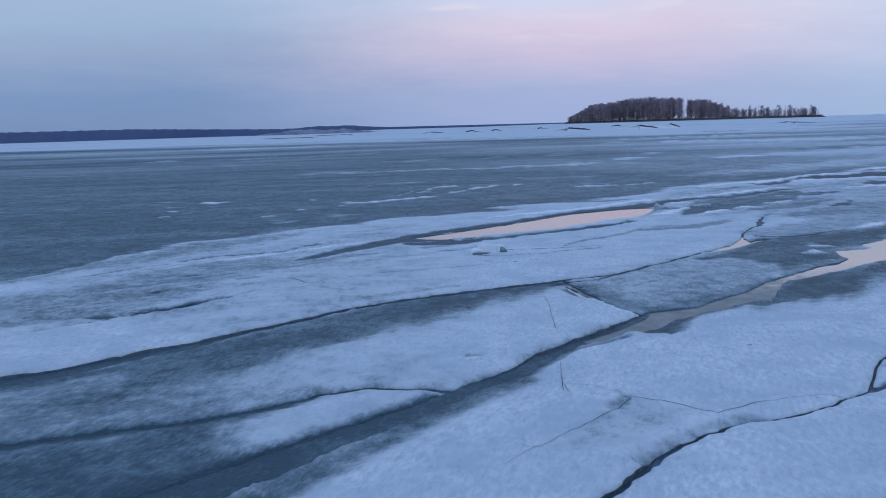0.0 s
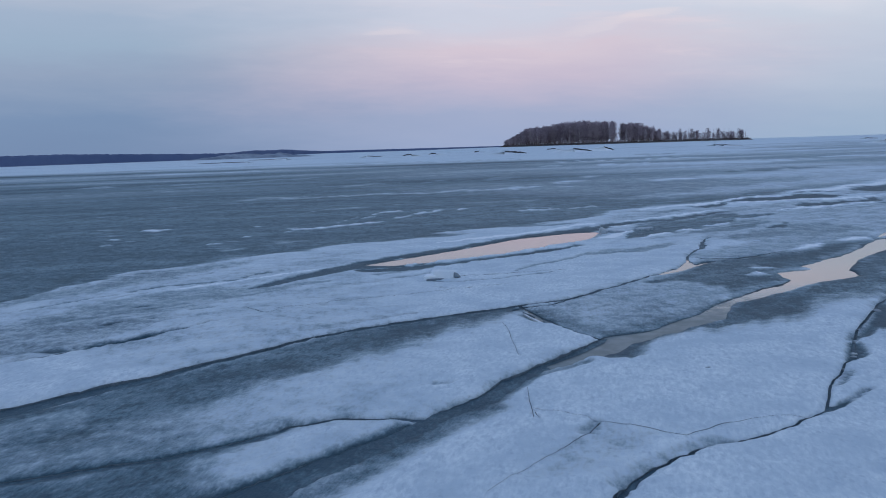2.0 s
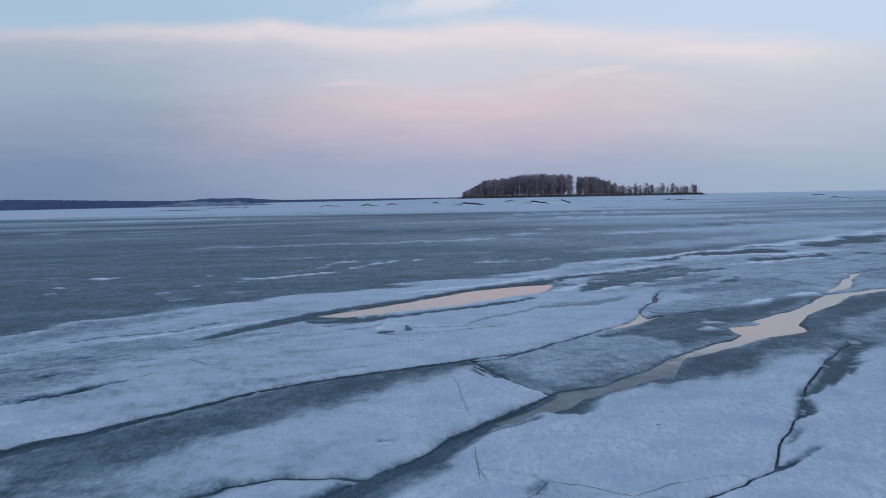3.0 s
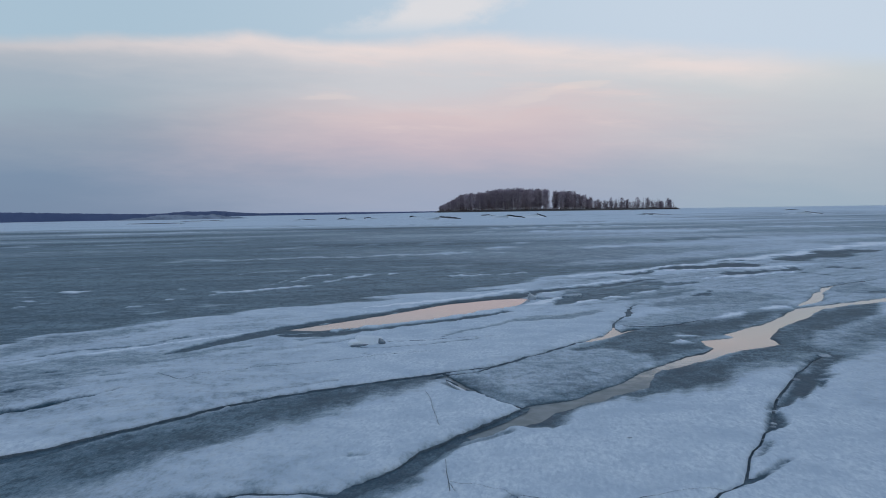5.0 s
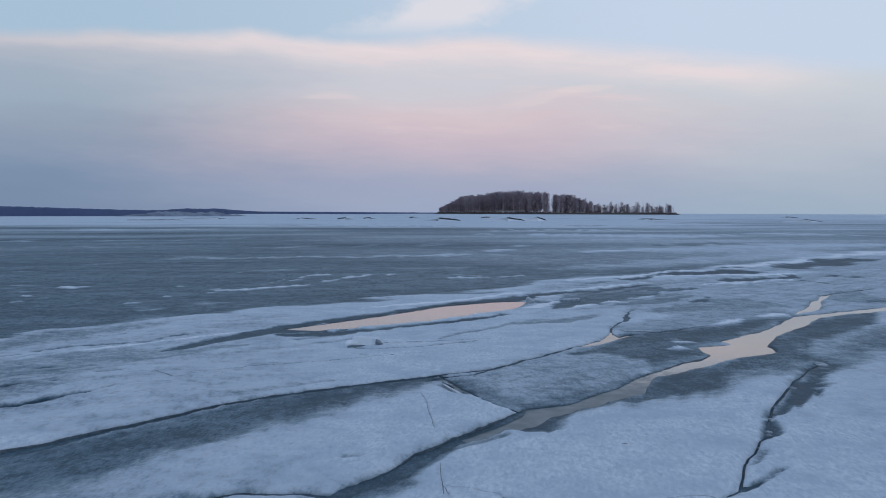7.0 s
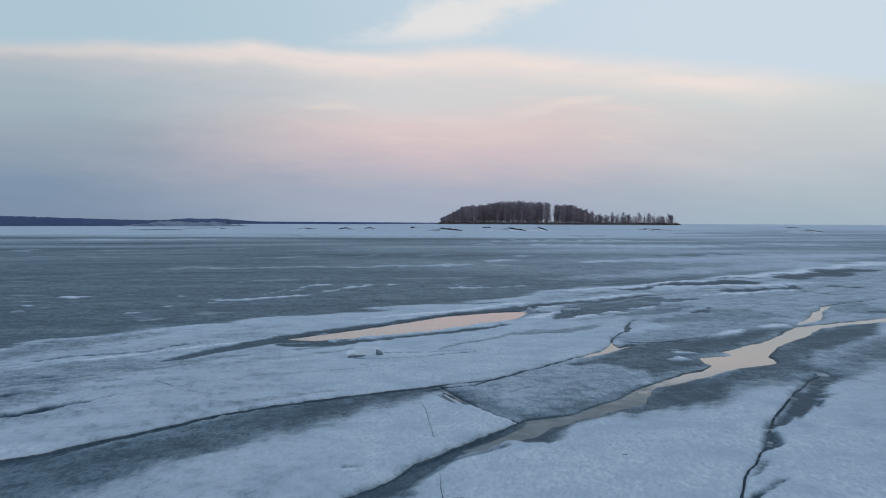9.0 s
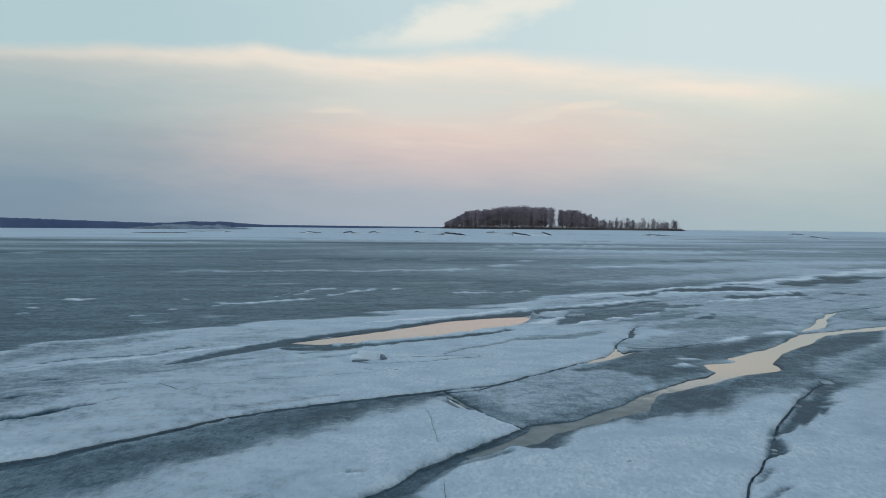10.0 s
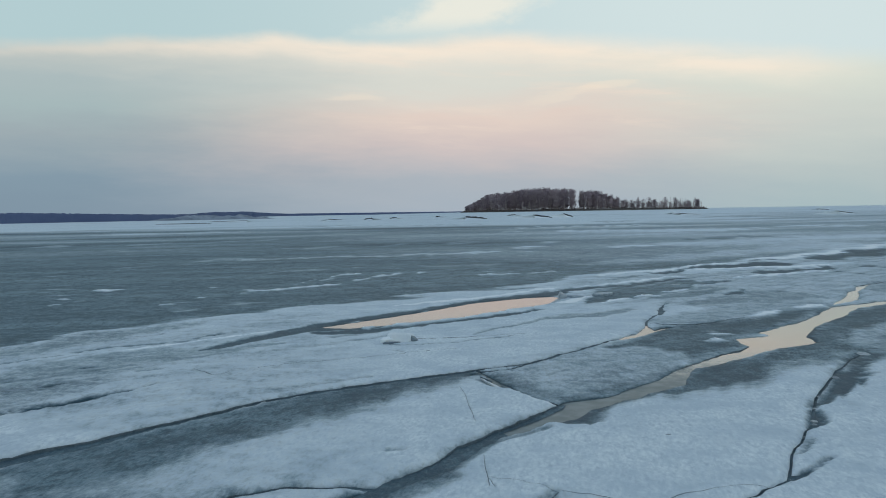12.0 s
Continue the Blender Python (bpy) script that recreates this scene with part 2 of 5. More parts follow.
ICE = make_ice()
WATER = make_water()
WALL = make_plain("wet_ice_edge", (0.05, 0.085, 0.115), (0.15, 0.20, 0.245), 9.0, 0.65, 0.02)
GREYICE = make_plain("grey_ice", (0.17, 0.22, 0.26), (0.36, 0.42, 0.47), 6.0, 0.5, 0.01)
BLOCK = make_plain("broken_ice", (0.26, 0.33, 0.39), (0.62, 0.69, 0.75), 7.0, 0.5, 0.01)
RUBBLE = make_plain("dark_ridge_ice", (0.02, 0.022, 0.026), (0.06, 0.066, 0.075), 0.5, 0.8)
DRIFT = make_plain("drifted_snow", (0.58, 0.66, 0.74), (0.76, 0.83, 0.88), 0.4, 0.9)
SOIL = make_plain("shore_earth", (0.035, 0.03, 0.03), (0.08, 0.07, 0.065), 0.2, 0.95)
BARK = make_plain("birch_bark", (0.30, 0.26, 0.27), (0.62, 0.58, 0.58), 0.5, 0.85)
# brown twigs, lightened towards mauve for the haze before them
TWIGS = make_plain("bare_twigs", (0.25, 0.205, 0.245), (0.46, 0.385, 0.435), 0.3, 0.9)
BRUSH = make_plain("red_brush", (0.10, 0.07, 0.075), (0.19, 0.14, 0.14), 0.3, 0.9)
# the haze of the distance is mixed into this blue-grey
WOODS = make_plain("hazed_forest", (0.072, 0.10, 0.19), (0.092, 0.125, 0.22), 0.02, 0.95)
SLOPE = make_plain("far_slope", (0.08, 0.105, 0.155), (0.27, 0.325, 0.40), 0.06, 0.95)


# ------------------------------------------------------------------ the plan of the ice
WEST, EAST, SOUTH, NORTH = -48.0, 70.0, -9.0, 85.0
from mathutils.geometry import delaunay_2d_cdt
from mathutils.kdtree import KDTree


def wobble(x, y, f, seed):
    return noise.noise(Vector((x * f + seed * 7.3, y * f - seed * 3.1, seed * 1.7)))


def rough(points, amp, seed, closed=False):
    """A broken edge: the line through the points, cut fine and shifted aside by noise."""
    out = []
    pts = [Vector(p) for p in points]
    pairs = list(zip(pts, pts[1:] + pts[:1])) if closed else list(zip(pts, pts[1:]))
    for a, b in pairs:
        length = (b - a).length
        if length < 1e-6:
            continue
        step = max(0.045, 0.0045 * (a + b).length / 2, 0.03 * max(0, abs((a.x + b.x) / 2) - 14))
        k = max(1, int(length / step))
        side = Vector((-(b - a).y, (b - a).x)) / length
        for i in range(k):
            p = a + (b - a) * i / k
            far = min(2.0, max(0.5, p.length / 14))
            s = amp * max(0.8, far) * (wobble(p.x, p.y, 0.8 / far, seed) + 0.8 * wobble(p.x, p.y, 2.6 / far, seed + 5) + 0.8 * wobble(p.x, p.y, 7 / far, seed + 9) + 0.7 * wobble(p.x, p.y, 15 / far, seed + 13))
            p = p + side * s
            out.append((p.x, p.y))
    if not closed:
        out.append(tuple(points[-1]))
    return out


def crack(line, widths, amp, seed):
    """A closed outline round a centre line, with half widths given along it."""
    centre = rough(line, amp, seed)
    k = len(centre)
    left, right = [], []
    for i, (x, y) in enumerate(centre):
        a, b = Vector(centre[max(0, i - 1)]), Vector(centre[min(k - 1, i + 1)])
        d = (b - a).normalized() if (b - a).length > 0 else Vector((1, 0))
        f = i / max(1, k - 1) * (len(widths) - 1)
        j = min(int(f), len(widths) - 2)
        w = widths[j] + (widths[j + 1] - widths[j]) * (f - j)
        fine = 3.0 / max(1.0, math.hypot(x, y) / 12)
        wl = w * (1 + 0.5 * wobble(x, y, fine, seed + 20)) + 0.0006
        wr = w * (1 + 0.5 * wobble(x, y, fine, seed + 30)) + 0.0006
        left.append((x - d.y * wl, y + d.x * wl))
        right.append((x + d.y * wr, y - d.x * wr))
    return left + right[::-1]


def between(one, two, amp, seed):
    """A closed outline between two banks."""
    return rough(one, amp, seed) + rough(two, amp, seed + 3)[::-1]


LEADS = {
    "river": between([(-15.5, -8.9), (-7.5, 1.6), (-4.6, 5), (-2.9, 7.3), (-2.18, 8.28), (-1.92, 8.66), (-1.72, 8.85), (-1.52, 9.11), (-1.31, 9.38), (-1.14, 9.71), (-1.06, 9.9), (-0.94, 10.07), (-0.81, 10.32), (-0.62, 10.58), (-0.35, 10.89), (-0.16, 11.23), (0, 11.71), (0.24, 11.96), (0.49, 12.46), (0.75, 12.79), (1.02, 13.21), (1.33, 13.73), (1.68, 14.39), (1.85, 14.52), (2.35, 14.78), (2.61, 15.01), (2.94, 15.52), (3.59, 16.33), (4.2, 17.35), (4.66, 18.0), (5.24, 18.72), (5.51, 19.08), (6.07, 19.53), (6.38, 20.08), (6.37, 20.65), (6.44, 21.25), (6.93, 21.53), (7.36, 21.73), (7.3, 22.3), (8, 23.13), (8.94, 24.14), (10.26, 26.02), (11.23, 27.74), (12.24, 28.4), (13.52, 29.26), (15.4, 30.55), (23, 35.3), (38, 43.2), (69.8, 55.5)],
                     [(-14.3, -8.9), (-6.2, 1.6), (-3.4, 5.2), (-1.97, 7.64), (-1.8, 8.09), (-1.62, 8.33), (-1.45, 8.63), (-1.25, 8.91), (-1.15, 9.1), (-0.94, 9.44), (-0.74, 9.76), (-0.6, 10.11), (-0.34, 10.4), (-0.07, 10.75), (0.11, 11.22), (0.39, 11.83), (0.68, 12.22), (0.88, 12.37), (1.2, 12.75), (1.72, 13.3), (2.05, 13.88), (2.36, 14.2), (2.59, 14.58), (2.89, 14.71), (3.15, 15.11), (3.62, 15.54), (3.92, 15.78), (4.08, 16.35), (4.57, 17.42), (5.22, 17.99), (5.89, 18.53), (6.28, 19.03), (6.83, 19.63), (7.32, 19.95), (8.1, 20.53), (8.15, 21.48), (8.61, 22.44), (9.54, 23.94), (10.66, 25.4), (11.88, 27.33), (13.08, 28.28), (14.71, 29.14), (23.5, 34), (38.5, 41.8), (69.8, 53.5)], 0.045, 1),
    "river_spur": between([(11.33, 28.2), (11.79, 28.69), (12.71, 30.26), (13.76, 32.43), (14.36, 33.18), (15.07, 34.68), (15.62, 35.3), (16.85, 36.46), (18.74, 37.98)],
                          [(11.54, 28.2), (12.16, 28.85), (12.97, 29.89), (13.81, 31.6), (14.24, 32.74), (14.78, 33.52), (15.54, 34.92), (16.67, 36.06), (18.6, 37.69)], 0.03, 2),
    "long_crack": crack([(-47.8, -4.0), (-30, 1.7), (-14, 5.4), (-8.0, 9.0), (-6.2, 10.5), (-5.4, 11.6), (-4.9, 12.2), (-4.45, 12.9), (-3.9, 13.55), (-3.25, 14.6),
                         (-2.46, 15.45), (-1.08, 16.5), (0.38, 17.4), (1.4, 18.0), (2.08, 19.2), (3.13, 20.6), (3.77, 21.4), (4.3, 22.3)], [0.3, 0.3, 0.28, 0.26, 0.23, 0.19, 0.08, 0.075, 0.07, 0.03], 0.035, 3),
    "neck_crack": crack([(4.75, 23.3), (5.01, 24.64), (5.5, 25.91), (5.76, 26.46), (6.17, 27.94), (6.52, 29.07), (6.68, 29.24)], [0.03, 0.03, 0.012, 0.03, 0.035, 0.02], 0.02, 25),
    "corner_pool": rough([(3.56, 21.09), (4.34, 22.4), (4.86, 23.78), (4.94, 23.45), (4.91, 23.02), (5.17, 23.34), (5.6, 23.55), (5.12, 22.96), (4.67, 22.3), (4.2, 21.63), (3.8, 21.26)], 0.015, 4, True),
    "corner_crack": crack([(0.30, 17.35), (0.6, 16.4), (0.85, 15.6), (1.1, 14.9), (1.62, 14.0)], [0.03, 0.05, 0.05, 0.03, 0.05], 0.03, 5),
    "corner_sliver": rough([(0.36, 16.75), (0.51, 16.43), (0.72, 15.86), (0.78, 15.33), (0.68, 15.66), (0.51, 16.01), (0.38, 16.48)], 0.015, 6, True),
    "fork_crack": crack([(0.22, 16.9), (0.41, 17.15), (0.85, 17.28), (1.3, 17.85)], [0.02, 0.035, 0.035, 0.03], 0.03, 24),
    "low_crack": crack([(-34, -4.0), (-14, 4.6), (-7.5, 6.6), (-4.96, 8.0), (-4.28, 8.37), (-3.54, 8.74), (-2.95, 9.19), (-2.45, 9.7), (-1.98, 10.0), (-1.31, 10.05), (-0.85, 9.95)],
                       [0.02, 0.28, 0.24, 0.17, 0.13, 0.05, 0.035, 0.05], 0.04, 7),
    "right_crack": crack([(-8.5, -6.5), (-2.2, 1.7), (-0.8, 4.2), (0.15, 6.0), (0.62, 6.85), (1.0, 7.5), (1.24, 7.96), (1.43, 8.26), (1.65, 8.47), (1.86, 8.63), (2.06, 8.86), (2.24, 8.95), (2.5, 9.09), (2.79, 9.27), (3.14, 9.58), (3.46, 9.92),
                          (3.73, 10.18), (3.92, 10.65), (4.14, 11.24), (4.45, 11.76), (4.75, 12.4), (4.95, 12.7), (5.3, 13.6), (5.67, 14.42), (6.07, 15.1), (6.6, 16.12), (7.04, 16.92), (7.84, 18.11), (8.29, 18.7)],
                         [0.002, 0.018, 0.018, 0.018, 0.02, 0.022, 0.026, 0.034, 0.038, 0.040, 0.022, 0.016, 0.02, 0.024, 0.02], 0.045, 8),
    "right_notch": rough([(3.72, 10.12), (3.80, 10.34), (3.93, 10.40), (4.10, 10.52), (3.96, 10.28)], 0.02, 9, True),
    "pool": between([(-3.87, 24.29), (-3.17, 25.23), (-2.47, 26.11), (-2.03, 26.75), (-1.09, 28.05), (-0.24, 29.31), (0.5, 30.49), (1.69, 31.49), (2.73, 32.14), (3.42, 32.18)],
                    [(-3.5, 24.13), (-2.86, 24.09), (-2.28, 24.35), (-1.71, 24.79), (-0.96, 25.25), (0.48, 26.64), (1.35, 27.77), (2.3, 28.84), (3.02, 29.89), (3.4, 31.19)], 0.05, 10),
    "left_crack": crack([(-11, 9.6), (-7.8, 12.9), (-6.72, 14.37), (-6.41, 14.67), (-6.16, 15.17), (-5.82, 15.51), (-5.53, 16.07), (-5.19, 16.56)], [0.07, 0.06, 0.05, 0.04, 0.015, 0.006], 0.04, 13),
    "arc_hair": crack([(4.98, 23.89), (5.38, 23.79), (6.14, 23.87), (6.89, 24.41), (7.87, 25.12)], [0.03, 0.045, 0.04, 0.02, 0.01], 0.04, 22),
    "edge_hair": crack([(-1.9, 21.75), (-0.6, 21.6), (0.4, 21.9), (1.6, 22.4)], [0.012, 0.02, 0.015, 0.01], 0.08, 14),
    "mark_hair": crack([(-5.3, 17.8), (-4.95, 17.35), (-4.7, 17.05), (-4.4, 17.3)], [0.003, 0.008, 0.014, 0.003], 0.02, 19),
    "belt_hair": crack([(-4.6, 17.4), (-3.4, 18.3), (-1.6, 19.1), (0.2, 20.2)], [0.003, 0.008, 0.006, 0.003], 0.05, 21),
    "slab_hair": crack([(1.1, 9.72), (1.31, 9.56), (1.65, 9.39), (1.93, 9.15), (2.05, 9.24), (2.29, 9.45), (2.82, 9.74), (3.22, 9.83), (3.67, 9.92)], [0.004, 0.005, 0.006, 0.005, 0.002, 0.002, 0.002], 0.008, 15),
    "slab_hair_b": crack([(1.09, 9.7), (0.91, 9.26), (0.72, 8.96), (0.39, 8.44), (0.08, 7.94), (-0.15, 7.57)], [0.006, 0.004, 0.002, 0.001, 0.0005], 0.008, 16),
    "link_hair": crack([(0.35, 10.21), (0.72, 10.04), (0.97, 9.87), (1.08, 9.74)], [0.0015, 0.0025, 0.0015, 0.0015], 0.008, 23),
    "fork_hair": crack([(0.33, 10.2), (0.37, 10.1), (0.41, 9.83)], [0.001, 0.0025, 0.001], 0.006, 26),
    "nick_hair": crack([(0.31, 11.1), (0.32, 10.6), (0.35, 9.85)], [0.001, 0.003, 0.002], 0.01, 17),
    "tip_hair": crack([(0.02, 15.5), (0.12, 14.6), (0.16, 13.9), (0.26, 12.85)], [0.001, 0.002, 0.002, 0.0012], 0.03, 18),
}

# where the snow has melted off: strips along a line (reach in metres, strength; below zero, snow lies on them) and
# whole bare places (outline, strength, softness of the edge); some stop at a broken edge, one strip paints shade
WET, BARE, STREAKS = [], [], []


def strip(line, reach, strength, edge=""):
    WET.append((line, reach, strength, edge))


def bare(outline, strength, soft, edge="", wander=1.0):
    BARE.append((outline, strength, soft, edge, wander))


def streak(line, half, strength):
    """A long thin patch along a line that runs from west to east, with its half widths."""
    STREAKS.append((line, half, strength))


strip([(-14, 4.4), (-4.96, 7.9), (-3.54, 8.65), (-2.7, 9.3)], 0.2, 0.8)
strip([(0.6, 16.6), (1.2, 15.3), (1.8, 14.6), (3.3, 16.0), (4.2, 17.2)], 0.6, 0.75, "corner")
strip([(1.6, 18.1), (2.4, 19.4), (3.5, 20.6)], 0.5, 0.45, "long")
strip([(9.3, 19.0), (12.0, 20.5), (18, 23)], 2.0, 0.36)
strip([(0.42, 16.3), (0.7, 15.6)], 0.2, 0.8)
strip([(1.05, 9.75), (0.9, 9.35)], 0.12, 0.6)
strip([(-0.92, 11.45), (-0.72, 11.47)], 0.11, 0.6)
strip([(-14, 5.0), (-8, 8.5), (-6.1, 10.1), (-5.2, 11.2), (-4.7, 11.9), (-3.8, 13.2), (-3.1, 14.2), (-2.35, 15.1), (-1.0, 16.15), (0.2, 17.0)], 0.35, 0.95, "long")
strip([(6.2, 24.7), (8.0, 26.0), (9.4, 28.2)], 1.2, 0.4)
strip([(9.0, 20.4), (10.5, 22.0), (13, 23.9), (18, 26)], 2.2, 0.5)
strip([(1.6, 16.6), (2.7, 18.2), (3.8, 19.6)], 1.5, 0.46, "corner")
strip([(-6.0, 1.6), (-2.4, 6.2), (-1.6, 7.8), (-1.1, 8.8), (-0.75, 9.5), (-0.18, 10.4)], 0.3, 0.78)
strip([(-2.9, 7.3), (-2.25, 8.05), (-1.75, 8.7), (-1.4, 9.25), (-1.12, 9.72)], 0.16, 0.85)
strip([(-0.1, 10.6), (0.45, 11.8), (1.2, 12.5)], 0.12, 0.6)
strip([(3.9, 10.3), (4.2, 10.6), (4.52, 10.97)], 0.07, 0.8)
strip([(4.25, 11.15), (4.65, 11.9)], 0.06, 0.7, "right")
strip([(3.35, 20.1), (4.1, 20.85), (4.8, 22.0)], 0.32, 1.05)
# shading on the worn bank north of the right crack, painted as bared snow
strip([(1.05, 7.8), (1.35, 8.3), (1.75, 8.75), (2.1, 9.02), (2.3, 9.05)], 0.12, 0.5)
bare([(-14, 4.2), (-7.5, 6.5), (-5.03, 7.95), (-4.4, 8.3), (-3.78, 8.7), (-3.1, 9.2), (-2.5, 9.6), (-2.75, 9.1), (-3.0, 8.6), (-2.95, 8.2), (-2.6, 7.9), (-2.2, 8.0), (-2.9, 6.6), (-4.0, 5.5), (-8, 3.5)], 0.95, 0.5)
bare([(1.11, 9.76), (1.9, 9.26), (1.6, 8.8), (1.0, 8.0), (0.2, 7.9), (0.5, 8.6)], 0.3, 0.25)
bare([(-9.44, 16.56), (-9.02, 19.11), (-8.33, 20.3), (-6.73, 21.21), (-5.55, 20.81), (-4.45, 21.11), (-5.22, 19.6), (-5.83, 18.49), (-6.38, 17.21), (-6.46, 16.36), (-6.68, 15.49), (-6.91, 14.76), (-7.63, 13.47), (-14, 8.5), (-14, 11.5)], 0.56, 0.5)
bare([(0.9, 15.9), (1.9, 14.9), (3.0, 15.6), (4.3, 17.2), (4.6, 18.6), (3.9, 19.9), (3.2, 20.2), (2.2, 18.9), (1.4, 17.7), (0.8, 17.2)], 0.5, 0.45, "corner")
bare([(9.2, 19.6), (12.0, 20.6), (17, 24), (16, 27), (13, 25.2), (10.6, 23.2), (9.2, 21.5)], 0.82, 1.0)
bare([(-5.79, 11.03), (-5.28, 11.42), (-4.84, 12.06), (-4.34, 12.76), (-3.73, 13.38), (-3.18, 14.24), (-2.68, 14.88), (-1.96, 13.87), (-2.23, 12.63), (-2.66, 12.1), (-3.23, 11.72), (-3.68, 10.94), (-4.12, 10.36), (-4.57, 9.94), (-4.88, 9.37)], 0.85, 0.35, "long")
# blown snow on the open ice, dark wet slots and pale crusts along the belt
streak([(-44.8, 93.3), (-44.4, 95), (-43.2, 95), (-41.7, 93.3)], [1.39, 2.89, 2.16, 0.87], -0.7)
streak([(-36.5, 82.5), (-34.9, 81.2), (-33.7, 79.9)], [0.82, 1.58, 0.64], -0.3)
streak([(-30, 78.6), (-29.4, 79.2), (-28.6, 79.9)], [0.74, 1.5, 0.76], -0.4)
streak([(-35.8, 98.7), (-33.3, 98.7), (-32.3, 100.7)], [0.97, 1.95, 1.01], -0.4)
streak([(-28.9, 98.7), (-25.6, 103.8), (-22.1, 107.1)], [0.97, 2.36, 1.37], -0.35)
streak([(-17.9, 60.5), (-16.6, 62), (-15.2, 61.3), (-13.7, 59.8), (-12.3, 62)], [0.59, 1.54, 1.5, 1.07, 0.77], -0.38)
streak([(-20.8, 52.4), (-19.3, 54.6), (-17.7, 55.8), (-15.6, 57.1)], [0.33, 0.71, 0.62, 0.33], -0.3)
streak([(-12.5, 62.8), (-8.2, 63.2), (-5.1, 63.9), (-1.9, 64.8), (0.9, 67.3), (3.5, 67.8)], [0.39, 0.8, 1.06, 1.26, 1.36, 0.55], -0.5)
streak([(-15.21, 37.05), (-15, 37.61), (-14.53, 37.61), (-14.3, 38.18)], [0.164, 0.508, 0.424, 0.204], -1.1)
streak([(-15.26, 33.92), (-14.88, 33.47), (-14.59, 33.13)], [0.115, 0.403, 0.175], -0.9)
streak([(-16.32, 34.63), (-15.96, 35.11), (-15.36, 35.61)], [0.12, 0.271, 0.127], -0.5)
streak([(-14.3, 32.38), (-13.98, 32.59), (-13.67, 32.8)], [0.105, 0.233, 0.107], -0.45)
streak([(-14.43, 31.18), (-14.33, 31.37), (-14.17, 31.37)], [0.116, 0.295, 0.118], -0.8)
streak([(-10.37, 30.77), (-10.18, 31.25), (-9.98, 31.15)], [0.113, 0.312, 0.097], -0.8)
streak([(-9.89, 33.22), (-9.77, 33.44), (-9.6, 33.44)], [0.11, 0.335, 0.112], -0.8)
streak([(-10.69, 37.73), (-10.62, 38.3), (-10.35, 38.01)], [0.142, 0.41, 0.144], -0.8)
streak([(-9.27, 28.65), (-8.89, 28.98), (-8.54, 29.14)], [0.082, 0.235, 0.085], -0.5)
streak([(-8.6, 34.83), (-8.51, 35.19), (-8.31, 35.07)], [0.121, 0.371, 0.123], -0.7)
streak([(-8.93, 36.88), (-8.61, 36.88), (-8.44, 37.15)], [0.136, 0.407, 0.138], -0.5)
streak([(-8.53, 36.08), (-7.74, 36.08), (-7.22, 36.87), (-6.63, 37.42), (-6.26, 37.98), (-5.62, 38.42), (-5.2, 38.86)], [0.13, 0.312, 0.489, 0.447, 0.403, 0.324, 0.151], -1.1)
streak([(-7.2, 39.18), (-7.01, 40.12), (-6.93, 41.11), (-6.82, 42.15)], [0.153, 0.42, 0.51, 0.21], -0.8)
streak([(-6.5, 40.9), (-6.2, 41.6), (-6, 41.8)], [0.2, 0.45, 0.21], -0.7)
streak([(-6.3, 43.2), (-6.1, 44.4), (-6, 44.8), (-5.7, 45.6), (-5.3, 45.4), (-5, 45.2)], [0.22, 0.67, 0.6, 0.71, 0.45, 0.2], -1.1)
streak([(-5, 40.8), (-4.7, 41.1), (-4.5, 42.1), (-4.2, 43)], [0.2, 0.47, 0.57, 0.26], -0.9)
streak([(-4.2, 43.6), (-4, 44), (-3.8, 44.4), (-3.5, 44.8), (-3.3, 45.6), (-3, 45.8)], [0.27, 0.81, 0.63, 0.4, 0.58, 0.21], -0.95)
streak([(-2.3, 45.2), (-2.1, 45.3), (-1.8, 45)], [0.2, 0.57, 0.2], -1)
streak([(-6.1, 50.7), (-5.8, 52.3), (-5.6, 53.4)], [0.26, 0.65, 0.28], -0.4)
streak([(-10.3, 45.6), (-10, 46.9), (-8.6, 48.2), (-8.1, 49), (-7.3, 49.7)], [0.21, 0.53, 0.74, 0.72, 0.39], -0.4)
streak([(-2.4, 50.9), (-0.8, 51.4), (0.8, 51.7), (2.7, 51.9)], [0.31, 0.79, 0.8, 0.43], -0.25)
streak([(0.7, 43.2), (1.4, 43.8), (2.1, 44), (2.8, 44.1)], [0.22, 0.61, 0.58, 0.23], -0.9)
streak([(1, 45.6), (1.8, 45.5), (2.6, 46)], [0.21, 0.37, 0.17], -0.4)
streak([(3.3, 44.1), (3.7, 44.5), (3.9, 44.5)], [0.16, 0.48, 0.16], -0.7)
streak([(4, 44.9), (4.4, 45.2), (4.7, 45.2)], [0.16, 0.45, 0.16], -0.7)
streak([(4.2, 74.3), (5.5, 75.2), (6.7, 75.2)], [0.55, 1.69, 0.56], -0.9)
streak([(4.1, 66.9), (4.9, 67.3), (5.7, 67.8)], [0.36, 0.91, 0.37], -0.5)
streak([(7, 83.7), (8.6, 85.8), (10, 88)], [0.7, 1.76, 0.77], -0.45)
streak([(5, 128.9), (6.9, 131.3), (8.3, 132.3)], [1.33, 3.44, 1.4], -0.4)
streak([(12.2, 73.2), (13.5, 74.3), (15.4, 74.5), (16.5, 75.4)], [0.53, 1.65, 2.77, 0.79], -1)
streak([(16.4, 77.1), (20.5, 75.9), (26.4, 79.5), (33.5, 84.9), (40.9, 89.4), (46.4, 92.7)], [2.38, 6.91, 8.84, 8.64, 6.39, 5.15], -0.28)
streak([(12.4, 128.9), (17.9, 130.5), (25.8, 125.5), (32.9, 122.4), (44, 130.4)], [1.66, 3.4, 5.35, 5.99, 3.39], -0.5)
